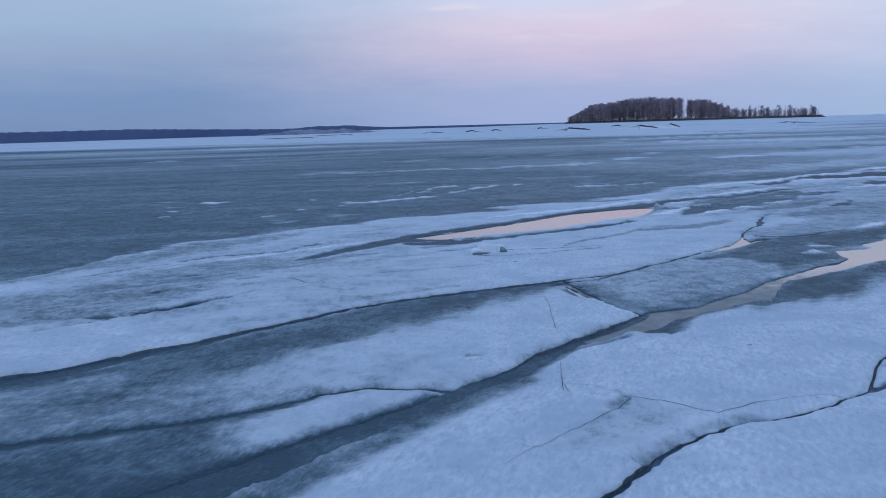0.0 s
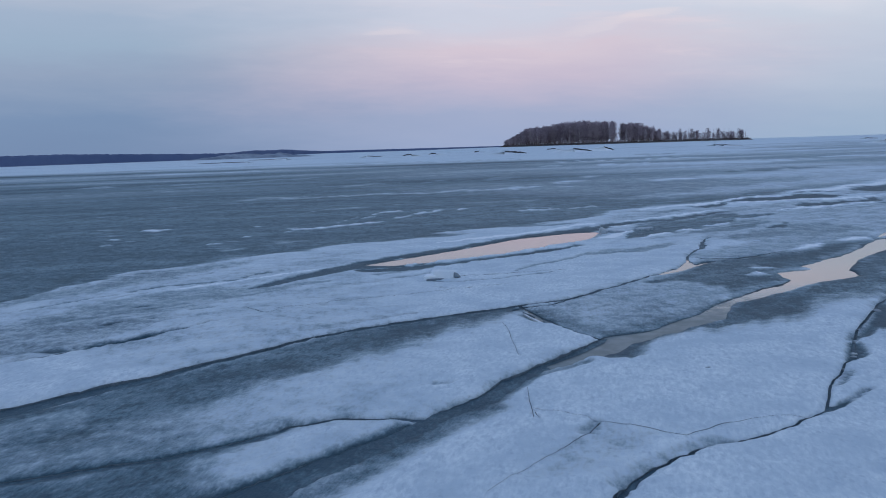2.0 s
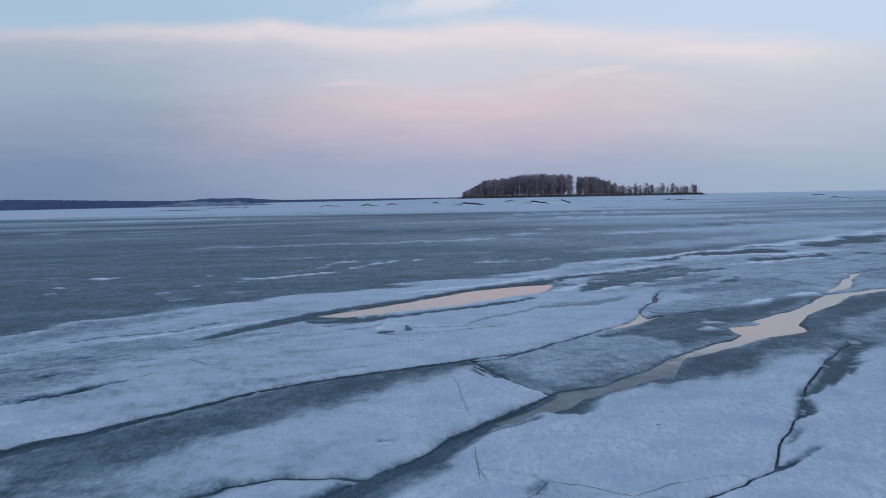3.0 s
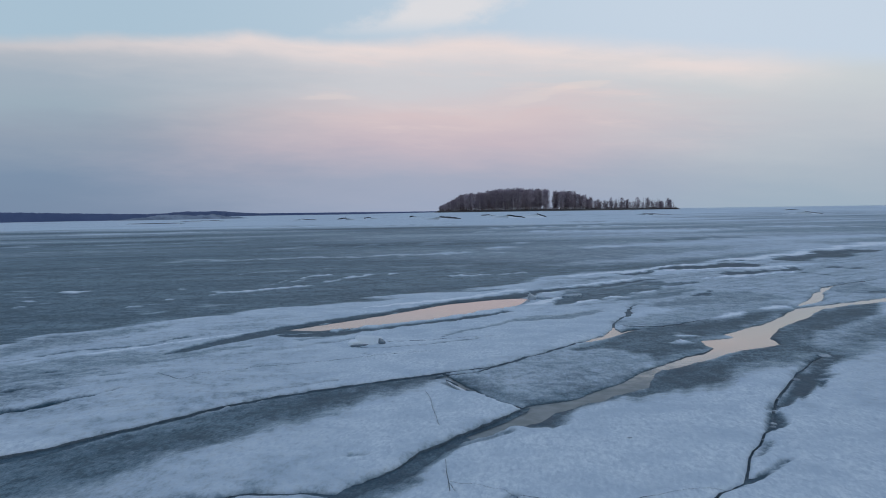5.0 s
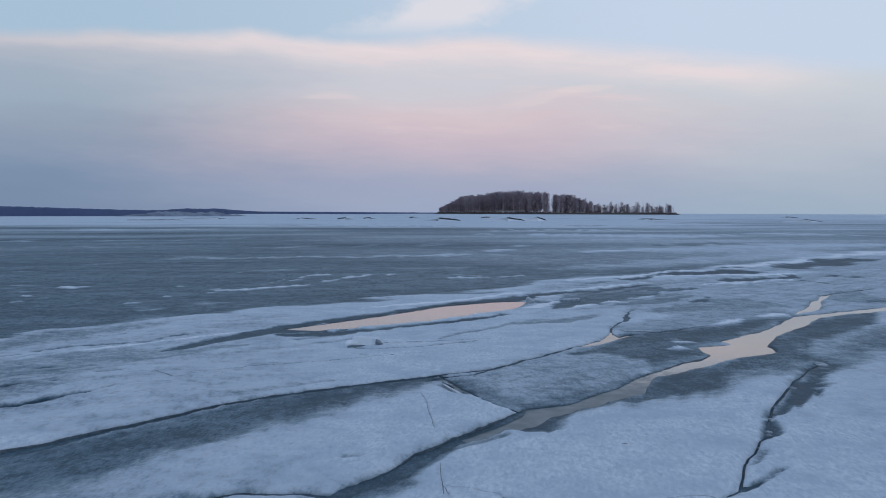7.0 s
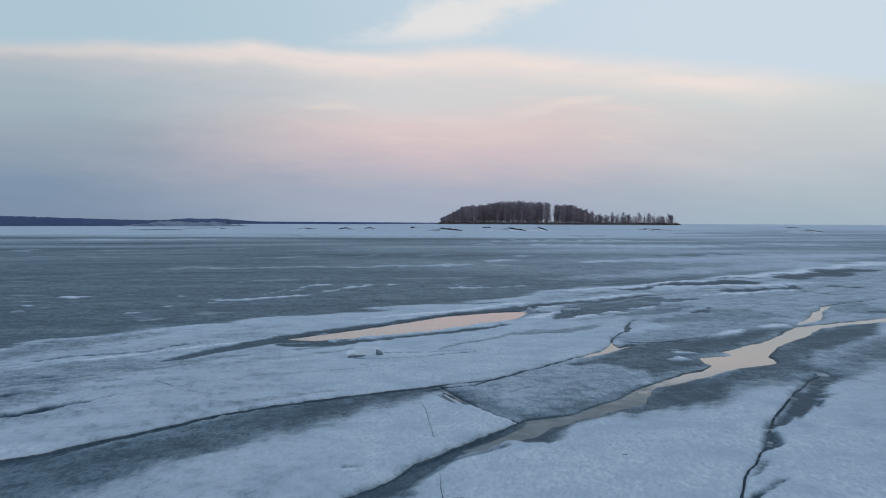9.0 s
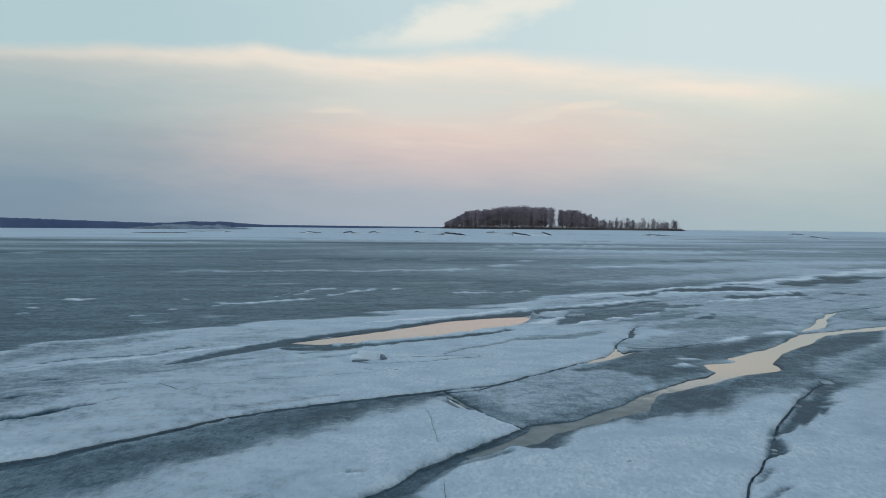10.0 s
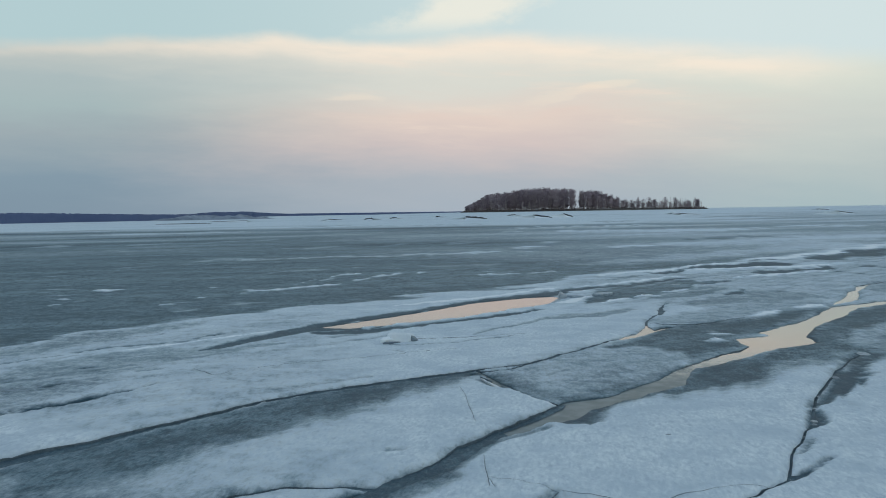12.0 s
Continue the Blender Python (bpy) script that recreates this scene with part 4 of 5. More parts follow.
def wetness(p):
    """How far the snow is gone at each of the points."""
    bx, by = np.array(BELT).T
    north = p[:, 1] - np.interp(p[:, 0], bx, by)
    edge_on = np.flatnonzero((np.abs(north) < 8) & (p[:, 1] < 85))
    north[edge_on] += [2.2 * wobble(x * 0.5 + y * 0.25, y * 1.2 - x * 0.6, 0.5, 70) + 0.9 * wobble(x * 0.5 + y * 0.25, y * 1.2 - x * 0.6, 1.6, 71) for x, y in p[edge_on]]
    wet = 0.93 * ease(north / np.maximum(1.0, np.abs(p[:, 1]) / 30), -0.5, 1.2)
    # the far strip of snow, fainter to the east, pale again near the horizon for haze
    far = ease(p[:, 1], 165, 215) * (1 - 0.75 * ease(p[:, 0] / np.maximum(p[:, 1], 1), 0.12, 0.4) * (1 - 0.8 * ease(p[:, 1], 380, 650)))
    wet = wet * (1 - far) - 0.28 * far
    # open ice paler to the east and with distance
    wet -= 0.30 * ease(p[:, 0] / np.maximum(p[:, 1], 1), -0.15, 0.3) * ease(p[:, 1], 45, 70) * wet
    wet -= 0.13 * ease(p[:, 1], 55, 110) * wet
    # thinner, greyer snow on the western belt
    wet += 0.27 * ease(-p[:, 0] - 0.10 * p[:, 1], -1.5, 2.0) * ease(p[:, 1] + 0.9 * p[:, 0], 6.5, 8.5) * (1 - ease(north, -2, 0))
    # thin snow on the eastern belt
    wet += 0.40 * ease(p[:, 1], 25, 32) * ease(p[:, 0], 1, 6) * (1 - ease(north, -2, 0))
    # and on the ends of the near floes
    wet += 0.18 * ease(p[:, 0] - 0.12 * p[:, 1], 3.0, 7.0) * ease(p[:, 1], 9, 14) * (1 - ease(p[:, 1], 25, 32))
    wet += 0.68 * ease(-p[:, 0], 1.5, 4.4) * (1 - ease(p[:, 1] + 0.9 * p[:, 0], 6.5, 8.5)) * EDGES["long"](p[:, 0], p[:, 1])
    for outline, strength, soft, edge, wander in BARE:
        near = np.flatnonzero((p > np.min(outline, 0) - soft).all(1) & (p < np.max(outline, 0) + soft).all(1))
        q = p[near]
        far = np.clip(q[:, 1] / 14, 0.6, 3.0)
        q = q + wander * np.array([(wobble(x, y, 1.3 / k, 60) * 0.22 * k + wobble(x, y, 4.5 / k, 61) * 0.15 * k + wobble(x, y, 11 / k, 64) * 0.08 * k, wobble(x, y, 1.3 / k, 62) * 0.22 * k + wobble(x, y, 4.5 / k, 63) * 0.18 * k + wobble(x, y, 11 / k, 65) * 0.10 * k) for (x, y), k in zip(q, far)]).reshape(-1, 2)
        d = np.full(len(q), 1e9)
        for a, b in zip(outline, outline[1:] + outline[:1]):
            d = np.minimum(d, segment_gap(q, a, b))
        d = np.where(inside(q, outline), d, -d)
        f = strength * ease(d, -soft, soft)
        if edge:
            f = f * EDGES[edge](p[near, 0], p[near, 1])
        wet[near] = np.maximum(wet[near], f)
    for line, reach, strength, edge in WET:
        d = np.full(len(p), 1e9)
        for a, b in zip(line, line[1:]):
            d = np.minimum(d, segment_gap(p, a, b))
        f = strength * (1 - ease(d, 0.1 * reach, 1.5 * reach))
        if edge:
            f = f * EDGES[edge](p[:, 0], p[:, 1])
        wet = np.maximum(wet, f) if strength > 0 else wet + f
    x, y = p.T
    sway = y + 0.0002 * y * y * (np.sin(0.9 * x + 0.4 * y) + 0.7 * np.sin(2.3 * x - 0.8 * y + 1) + 0.5 * np.sin(5.9 * x + 0.3 * y + 2) + 0.4 * np.sin(13 * x - 2 * y))
    for order in (1, -1):
        for line, half, strength in STREAKS:
            if strength * order < 0:
                continue
            (lx, ly), top = np.array(line).T, 1.6 * max(half)
            near = np.flatnonzero((x > lx[0]) & (x < lx[-1]) & (y > min(ly) - top) & (y < max(ly) + top))
            if len(near):
                d = np.abs(sway[near] - np.interp(x[near], lx, ly)) / np.maximum(np.interp(x[near], lx, half), 0.01)
                f = min(1.15, 1.25 * strength) * (1 - ease(d, 0.7, 1.6)) if strength > 0 else strength * (1 - ease(d, 0.3, 1.2))
                wet[near] = np.maximum(wet[near], f) if strength > 0.3 else wet[near] + f
    return np.clip(wet, -0.3, 1.15)


def inside(p, outline):
    """Even-odd test of points against a closed outline."""
    o = np.array(outline)
    q = np.roll(o, -1, 0)
    hit = np.zeros(len(p), bool)
    box = np.flatnonzero((p > o.min(0)).all(1) & (p < o.max(0)).all(1))
    for part_of in np.array_split(box, max(1, len(box) * len(o) // 4000000)):
        x, y = p[part_of, 0:1], p[part_of, 1:2]
        cut = (o[:, 1] > y) != (q[:, 1] > y)
        with np.errstate(divide="ignore", invalid="ignore"):
            at = o[:, 0] + (y - o[:, 1]) * (q[:, 0] - o[:, 0]) / (q[:, 1] - o[:, 1])
        hit[part_of] = (cut & (x < at)).sum(1) % 2 == 1
    return hit


def scatter(x0, x1, y0, y1, step, hole=None):
    rng = np.random.default_rng(int(step * 1000))
    x, y = np.meshgrid(np.arange(x0 + step / 2, x1, step), np.arange(y0 + step / 2, y1, step))
    p = np.stack([x.ravel(), y.ravel()], 1) + rng.uniform(-0.35, 0.35, (x.size, 2)) * step
    if hole:
        p = p[~((p[:, 0] > hole[0]) & (p[:, 0] < hole[1]) & (p[:, 1] > hole[2]) & (p[:, 1] < hole[3]))]
    return p


def border():
    """Points along the edge of the cracked stretch."""
    x, y = np.arange(WEST + 1, EAST, 1.0), np.arange(SOUTH + 1, NORTH, 1.0)
    return np.concatenate([np.stack([x, x * 0 + SOUTH], 1), np.stack([x, x * 0 + NORTH], 1), np.stack([y * 0 + WEST, y], 1), np.stack([y * 0 + EAST, y], 1)])


def level(wet, p):
    """Snow lies higher than the ice that has melted bare; the near floes carry most of it."""
    top = 0.035 - 0.04 * ease(p[:, 1], 14, 23)
    return top - (top + 0.045) * np.clip(wet, 0, 1)


def ragged(p):
    """Where the snow lies in streaks: on the belt beyond the near floes and on the open ice."""
    north = 0.25 + 0.75 * ease(p[:, 1] - 0.35 * np.abs(p[:, 0]), 15, 27)
    west = ease(-p[:, 0] - 3.5, 0, 2.5) * ease(p[:, 1] + 0.9 * p[:, 0], 7, 9)
    bx, by = np.array(BELT).T
    open_ice = ease(p[:, 1] - np.interp(p[:, 0], bx, by), 0.0, 3.0)
    calm = ease(p[:, 0], 3.5, 6.0) * ease(p[:, 1], 19, 22) * (1 - ease(p[:, 1], 31, 36))
    return np.maximum(np.minimum(north, 1) * (1 - 0.35 * west), 0.6 * west) * (1 - 0.86 * open_ice) * (1 - 0.65 * calm)


def relief(p, gap, wet):
    """Height of the ice: snow lies higher than bare ice, edges are worn round, and all of it is uneven."""
    fade = np.minimum.reduce([p[:, 0] - WEST, EAST - p[:, 0], p[:, 1] - SOUTH, NORTH - p[:, 1]])
    fade = ease(fade, 0.2, 4.0)
    lumps = np.array([0.035 * wobble(x, y, 0.35, 40) + 0.018 * wobble(x, y, 1.6, 41) + 0.014 * wobble(x, y, 4.2, 42) + 0.010 * wobble(x, y, 7.5, 43) for x, y in p])
    bare = np.clip(wet, 0, 1)
    z = lumps * fade * (1 - 0.86 * bare)
    z -= 0.06 * np.exp(-gap / 0.06) * (1 - 0.9 * bare)
    return z + level(wet, p)


def mesh_of(name, verts, faces, mat, wet=None, smooth=True):
    me = bpy.data.meshes.new(name)
    me.from_pydata(verts, [], faces)
    me.materials.append(mat)
    if wet is not None:
        me.attributes.new("wet", "FLOAT", "POINT").data.foreach_set("value", np.asarray(wet, np.float32))
    if smooth:
        me.polygons.foreach_set("use_smooth", np.ones(len(me.polygons), bool))
    me.update()
    return me


def ice_mesh(name, vs, faces, wets, tops, sides):
    """The top of a piece of ice, and its wet broken sides."""
    me = mesh_of(name, vs, faces, ICE, wets)
    me.attributes.new("rag", "FLOAT", "POINT").data.foreach_set("value", ragged(np.array(vs)[:, :2]).astype(np.float32))
    bx, by = np.array(BELT).T
    flat = np.array(vs)[:, :2]
    me.attributes.new("open", "FLOAT", "POINT").data.foreach_set("value", ease(flat[:, 1] - np.interp(flat[:, 0], bx, by), 1.0, 4.0).astype(np.float32))
    me.attributes.new("band", "FLOAT", "POINT").data.foreach_set("value", ease(np.array(vs)[:, 1], 45, 90).astype(np.float32))
    me.materials.append(WALL)
    slot = np.zeros(len(faces), np.int32)
    slot[tops:tops + sides] = 1
    me.polygons.foreach_set("material_index", slot)
    even = np.ones(len(faces), bool)
    even[tops:tops + sides] = False
    me.polygons.foreach_set("use_smooth", even)
    return me


def far_grid():
    """The ice beyond the cracked stretch, out to the horizon on all sides."""
    def steps(a, b, k):
        return list(np.linspace(a, b, k))[1:-1]

    grow = [4.0 * (1.17 ** i - 1) / 0.17 for i in range(1, 33)]
    xs = sorted([WEST - g for g in grow] + [WEST] + steps(WEST, EAST, 119) + [EAST] + [EAST + g for g in grow])
    north = [2.0 * (1.045 ** i - 1) / 0.045 for i in range(1, 106)]
    ys = sorted([SOUTH - g for g in grow] + [SOUTH] + steps(SOUTH, NORTH, 95) + [NORTH] + [NORTH + g for g in north])
    xs, ys = np.array(xs), np.array(ys)
    p = np.stack([a.ravel() for a in np.meshgrid(xs, ys)], 1)
    z = shore_height(p)
    k = len(xs)
    faces = []
    for j in range(len(ys) - 1):
        for i in range(k - 1):
            if not (WEST <= xs[i] < EAST - 1e-6 and SOUTH <= ys[j] < NORTH - 1e-6):
                faces.append((j * k + i, j * k + i + 1, (j + 1) * k + i + 1, (j + 1) * k + i))
    return p, z, faces


def shore_height(p):
    """A low bank of snow rises towards the island."""
    x, y = p[:, 0], p[:, 1]
    e = ((x - 85) / 190) ** 2 + ((y - 735) / 150) ** 2
    return 2.1 * np.exp(-e * e)


def gaps(p, some):
    """The distance from each point to the nearest of some others."""
    tree = KDTree(len(some))
    for i, (x, y) in enumerate(some):
        tree.insert((x, y, 0), i)
    tree.balance()
    return np.array([tree.find((x, y, 0))[2] for x, y in p])


def build_ice():
    ends, lines = [], []
    rim, banks = [], []
    for title, outline in LEADS.items():
        a = len(ends)
        ends += [(min(max(x, WEST + 0.01), EAST - 0.01), min(max(y, SOUTH + 0.01), NORTH - 0.01)) for x, y in outline]
        k = len(outline)
        lines += [(a + i, a + (i + 1) % k) for i in range(k)]
        if "hair" not in title:
            rim += ends[a:]
        if title in ("river", "low_crack"):
            banks += ends[a:]
    a = len(ends)
    ends += [(WEST, SOUTH), (EAST, SOUTH), (EAST, NORTH), (WEST, NORTH)]
    lines += [(a + i, a + (i + 1) % 4) for i in range(4)]
    cloud = np.concatenate([scatter(-6, 8, 6.8, 16, 0.075), scatter(-13, 19, 5, 37, 0.21, (-6, 8, 6.8, 16)), scatter(WEST, EAST, SOUTH, NORTH, 0.95, (-13, 19, 5, 37)), scatter(-16, 36, 37, 72, 0.45), border(), scatter(-16, 2, 28, 48, 0.17), scatter(-12, 5, 15.5, 27.5, 0.11), scatter(2, 20, 28, 50, 0.21)])
    points = [Vector(p) for p in ends] + [Vector(p) for p in cloud]
    verts, _, tris, *_ = delaunay_2d_cdt(points, lines, [], 0, 1e-4)
    p = np.array([(v.x, v.y) for v in verts])
    tris = np.array([t for t in tris if len(t) == 3])
    mids = p[tris].mean(1)
    gone = np.zeros(len(tris), bool)
    for outline in LEADS.values():
        gone |= inside(mids, outline)
    tris = tris[~gone]
    gap, bank = (gaps(p, some) for some in (rim, banks))
    wet = wetness(p)
    z = relief(p, gap, wet)
    wet = wet + 0.2 * np.exp(-gap / 0.03) + 0.3 * np.exp(-bank / 0.13) * ease(-p[:, 1], -15, -13)      # snow soaks at the broken edges
    # separate pieces: triangles that share an edge belong together
    owner = list(range(len(tris)))

    def root(i):
        while owner[i] != i:
            owner[i] = owner[owner[i]]
            i = owner[i]
        return i

    met, rims = {}, {}
    for i, t in enumerate(tris.tolist()):
        for e in ((t[0], t[1]), (t[1], t[2]), (t[2], t[0])):
            key = (min(e), max(e))
            if key in met:
                owner[root(i)] = root(met[key])
                rims.pop(key, None)
            else:
                met[key] = i
                rims[key] = (e, i)
    pieces = {}
    for i in range(len(tris)):
        pieces.setdefault(root(i), []).append(i)
    walls = {}
    for (s, e), i in rims.values():
        walls.setdefault(root(i), []).append((s, e))
    area = {r: float(np.abs(np.cross(p[tris[ids][:, 1]] - p[tris[ids][:, 0]], p[tris[ids][:, 2]] - p[tris[ids][:, 0]])).sum() / 2) for r, ids in pieces.items()}
    main = max(area, key=area.get)
    for r in sorted(pieces, key=lambda r: -area[r]):
        if area[r] < 0.004:
            continue
        faces = tris[pieces[r]]
        used, local = np.unique(faces, return_inverse=True)
        faces = local.reshape(-1, 3).tolist()
        at = {int(g): i for i, g in enumerate(used)}
        vs = [(p[g, 0], p[g, 1], z[g]) for g in used]
        wets = list(wet[used])
        low, sides, tops = {}, 0, len(faces)
        for s, e in walls.get(r, ()):
            if on_border(p[s]) and on_border(p[e]):
                continue
            for g in (s, e):
                if g not in low:
                    low[g] = len(vs)
                    vs.append((p[g, 0], p[g, 1], -0.4))
                    wets.append(1.1)
            faces.append((at[e], at[s], low[s], low[e]))
            sides += 1
        if r == main:
            fp, fz, ff = far_grid()
            a = len(vs)
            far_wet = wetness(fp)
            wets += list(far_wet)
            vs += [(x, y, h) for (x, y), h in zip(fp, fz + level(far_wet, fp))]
            faces += [tuple(a + i for i in f) for f in ff]
            tagged(new("ground", ice_mesh("ground", vs, faces, wets, tops, sides)), "frozen lake of grey wet ice with wind-blown snow reaching the horizon", "frozen lake", kind="structure")
        else:
            small = area[r] < 1.0
            floe = new("ice_chunk" if small else "ice_floe", ice_mesh("ice_floe", vs, faces, wets, tops, sides))
            tagged(floe, "small broken piece of snowy ice in a crack" if small else "flat snow-covered ice floe with broken grey wet edges", "ice floe", "ice floes")
    return area


def on_border(q):
    return min(abs(q[0] - WEST), abs(q[0] - EAST), abs(q[1] - SOUTH), abs(q[1] - NORTH)) < 0.02


build_ice()
sheet = mesh_of("water", [(WEST, SOUTH, -0.062), (EAST, SOUTH, -0.062), (EAST, NORTH, -0.062), (WEST, NORTH, -0.062)], [(0, 1, 2, 3)], WATER)
tagged(new("water", sheet), "still dark melt water between the floes mirroring the evening sky", "water", kind="structure")
# grey slush fills the narrow near leads
banks = [(-47.9, -8.99), (9.0, -8.99), (9.0, 19.3), (6.7, 18.5), (5.2, 17.1), (3.7, 14.8), (1.9, 12.7), (0.75, 12.2), (0.62, 12.5), (1.15, 13.2), (1.62, 14.0), (1.7, 14.32), (0.9, 13.9), (0.55, 14.9), (0.1, 15.4), (-1.0, 16.6), (-47.9, 16.6)]
tagged(new("slush", mesh_of("slush", [(x, y, -0.056) for x, y in banks], [tuple(range(len(banks)))], ICE, [1.05] * len(banks))), "dark grey slush freezing in the narrow leads", "slush", kind="structure")
for course in ([(-1.0, 16.6), (-0.7, 16.9), (0.4, 17.6), (1.3, 17.95), (2.1, 19.2), (2.7, 20.1), (3.3, 20.8)], [(4.85, 23.95), (5.01, 24.64), (5.5, 25.91), (5.76, 26.46), (6.17, 27.94), (6.75, 29.35)]):
    strips = [(x - 0.3, y + 0.3, -0.059) for x, y in course] + [(x + 0.22, y - 0.22, -0.059) for x, y in reversed(course)]
    tagged(new("slush", mesh_of("slush", strips, [tuple(range(len(strips)))], ICE, [1.1] * len(strips))), "dark grey slush freezing in the narrow leads", "slush", kind="structure")



# ------------------------------------------------------------------ things
def part(name, verts, faces, mat, parent=None, label="", smooth=True):
    ob = new(name, mesh_of(name, verts, faces, mat, None, smooth))
    if parent:
        ob.parent = parent
    return tagged(ob, label)


def tube(verts, faces, a, b, ra, rb, sides=4):
    """A tapered stick from a to b."""
    a, b = Vector(a), Vector(b)
    q = (b - a).to_track_quat("Z", "Y")
    k = len(verts)
    for c, r in ((a, ra), (b, rb)):
        for i in range(sides):
            w = 2 * math.pi * i / sides
            verts.append(tuple(c + q @ Vector((r * math.cos(w), r * math.sin(w), 0))))
    for i in range(sides):
        j = (i + 1) % sides
        faces.append((k + i, k + j, k + sides + j, k + sides + i))


def bare_tree(height, spread, rng, slim=False):
    """A leafless tree: a bent trunk, rising limbs and a brush of twigs."""
    tree = new("bare_tree")
    tv, tf, cv, cf = [], [], [], []
    lean = rng.uniform(-0.4, 0.4)
    spine = [Vector((lean * (i / 6) ** 2 * 1.5 + rng.uniform(-0.1, 0.1), rng.uniform(-0.1, 0.1), height * 0.97 * i / 6)) for i in range(7)]
    base = 0.012 * height + 0.05
    for i in range(6):
        tube(tv, tf, spine[i], spine[i + 1], base * (1 - i / 6.5), base * (1 - (i + 1) / 6.5), 5)
    start = 0.06 if slim else 0.08
    for k in range(30 if slim else 56):
        f = start + (0.97 - start) * (k + rng.random()) / (30 if slim else 56)
        i = min(5, int(f * 6))
        root_at = spine[i].lerp(spine[i + 1], f * 6 - i)
        turn = rng.uniform(0, 2 * math.pi)
        reach = spread * (1.15 - f) * rng.uniform(0.6, 1.2) if slim else spread * math.sin(math.pi * min(1, 0.30 + 0.48 * (f - start) / (1 - start))) * rng.uniform(0.55, 1.1)
        rise = reach * rng.uniform(0.5, 1.4)
        tip = root_at + Vector((math.cos(turn) * reach, math.sin(turn) * reach, rise))
        tip.z = min(tip.z, height * rng.uniform(0.95, 1.02))
        tube(cv, cf, root_at, tip, 0.07, 0.03, 3)
        for _ in range(7):
            g = rng.uniform(0.25, 1.0)
            s = root_at.lerp(tip, g)
            d = Vector((rng.uniform(-1, 1), rng.uniform(-1, 1), rng.uniform(0.2, 1.5))) * reach * 0.45
            tube(cv, cf, s, s + d, 0.075, 0.03, 3)
    part("trunk", tv, tf, BARK, tree, "pale birch trunk")
    part("crown", cv, cf, TWIGS, tree, "bare brown twigs")
    return tagged(tree, "tall leafless birch with brown twigs on the snowy island", "tree", "island trees")


def island():
    rng = random.Random(4)
    # the dark strip of earth that the trees stand on
    vs, fs = [], []
    k = 60
    for j in range(7):
        for i in range(k + 1):
            f = i / k
            x = -2 + 190 * f
            y = 700 + (j - 3) * 14 * (0.25 + math.sin(math.pi * min(1, f * 1.1)) ** 0.6 if f < 0.9 else 0.25)
            h = 2.0 + (1.3 + 0.5 * noise.noise(Vector((x * 0.08, j * 0.7, 3)))) * (1 - ((j - 3) / 3) ** 2) - (0.8 if j in (0, 6) else 0)
            vs.append((x, y, h * (1 if 0 < i < k else 0.6)))
    for j in range(6):
        for i in range(k):
            a = j * (k + 1) + i
            fs.append((a, a + 1, a + k + 2, a + k + 1))
    tagged(new("island_earth", mesh_of("island_earth", vs, fs, SOIL)), "low dark earth bank of a wooded island", "island", kind="structure")

    def top(x):
        """Height of the crowns along the island."""
        return float(np.interp(x, [2, 8, 16, 20, 38, 44, 60, 84, 90, 103, 111, 119, 150, 183], [4, 6.8, 11, 13.6, 14.6, 16.6, 16.9, 16.4, 15.2, 14.4, 12.0, 8.8, 10.0, 8.5]))

    kinds = [bare_tree(14.0, 2.5, rng) for _ in range(6)]
    slims = [bare_tree(14.0, 1.3, rng, True) for _ in range(4)]
    places = []
    for k in range(255):
        x, y = 2.5 + 118.5 * (k + rng.random()) / 255, 700 + rng.uniform(-20, 28)
        if 85.4 < x < 92.6:
            continue
        places.append((x, y, top(x) * rng.uniform(0.88, 1.02), False))
    for k in range(120):
        x = 116 + 67 * (k + rng.random()) / 120
        if 159 < x < 165 and rng.random() < 0.7:
            continue
        places.append((x, 700 + rng.uniform(-8, 8), top(x) * rng.choice([rng.uniform(0.4, 0.7), rng.uniform(0.5, 0.8), rng.uniform(0.7, 1.0)]), rng.random() < 0.55))
    first = set()
    for x, y, h, slim in places:
        kind = rng.choice(slims if slim else kinds)
        s = h / 14.0
        m = Matrix.Translation((x, y, 2.4)) @ Matrix.Rotation(rng.uniform(0, 6.28), 4, "Z") @ Matrix.Diagonal((max(s, 0.7), max(s, 0.7), s, 1))
        if kind not in first:
            first.add(kind)
            kind.matrix_basis = m
        else:
            copied = copy_thing(kind, Matrix())
            copied.matrix_basis = m
    # brush under the trees
    vs, fs = [], []
    for _ in range(2600):
        x = rng.uniform(2, 186)
        y = 700 + rng.uniform(-22, 10) * (1 if x < 120 else 0.4)
        tall = rng.uniform(0.8, 3.0) * (1.8 if 18 < x < 42 and rng.random() < 0.6 else 1.0) * (0.6 if x > 125 else 1.0)
        tube(vs, fs, (x, y, 2.2), (x + rng.uniform(-0.7, 0.7), y + rng.uniform(-0.7, 0.7), 2.4 + tall), 0.10, 0.04, 3)
    tagged(new("undergrowth", mesh_of("undergrowth", vs, fs, BRUSH)), "reddish brown leafless brush under the island birches", "brush", kind="stuff")


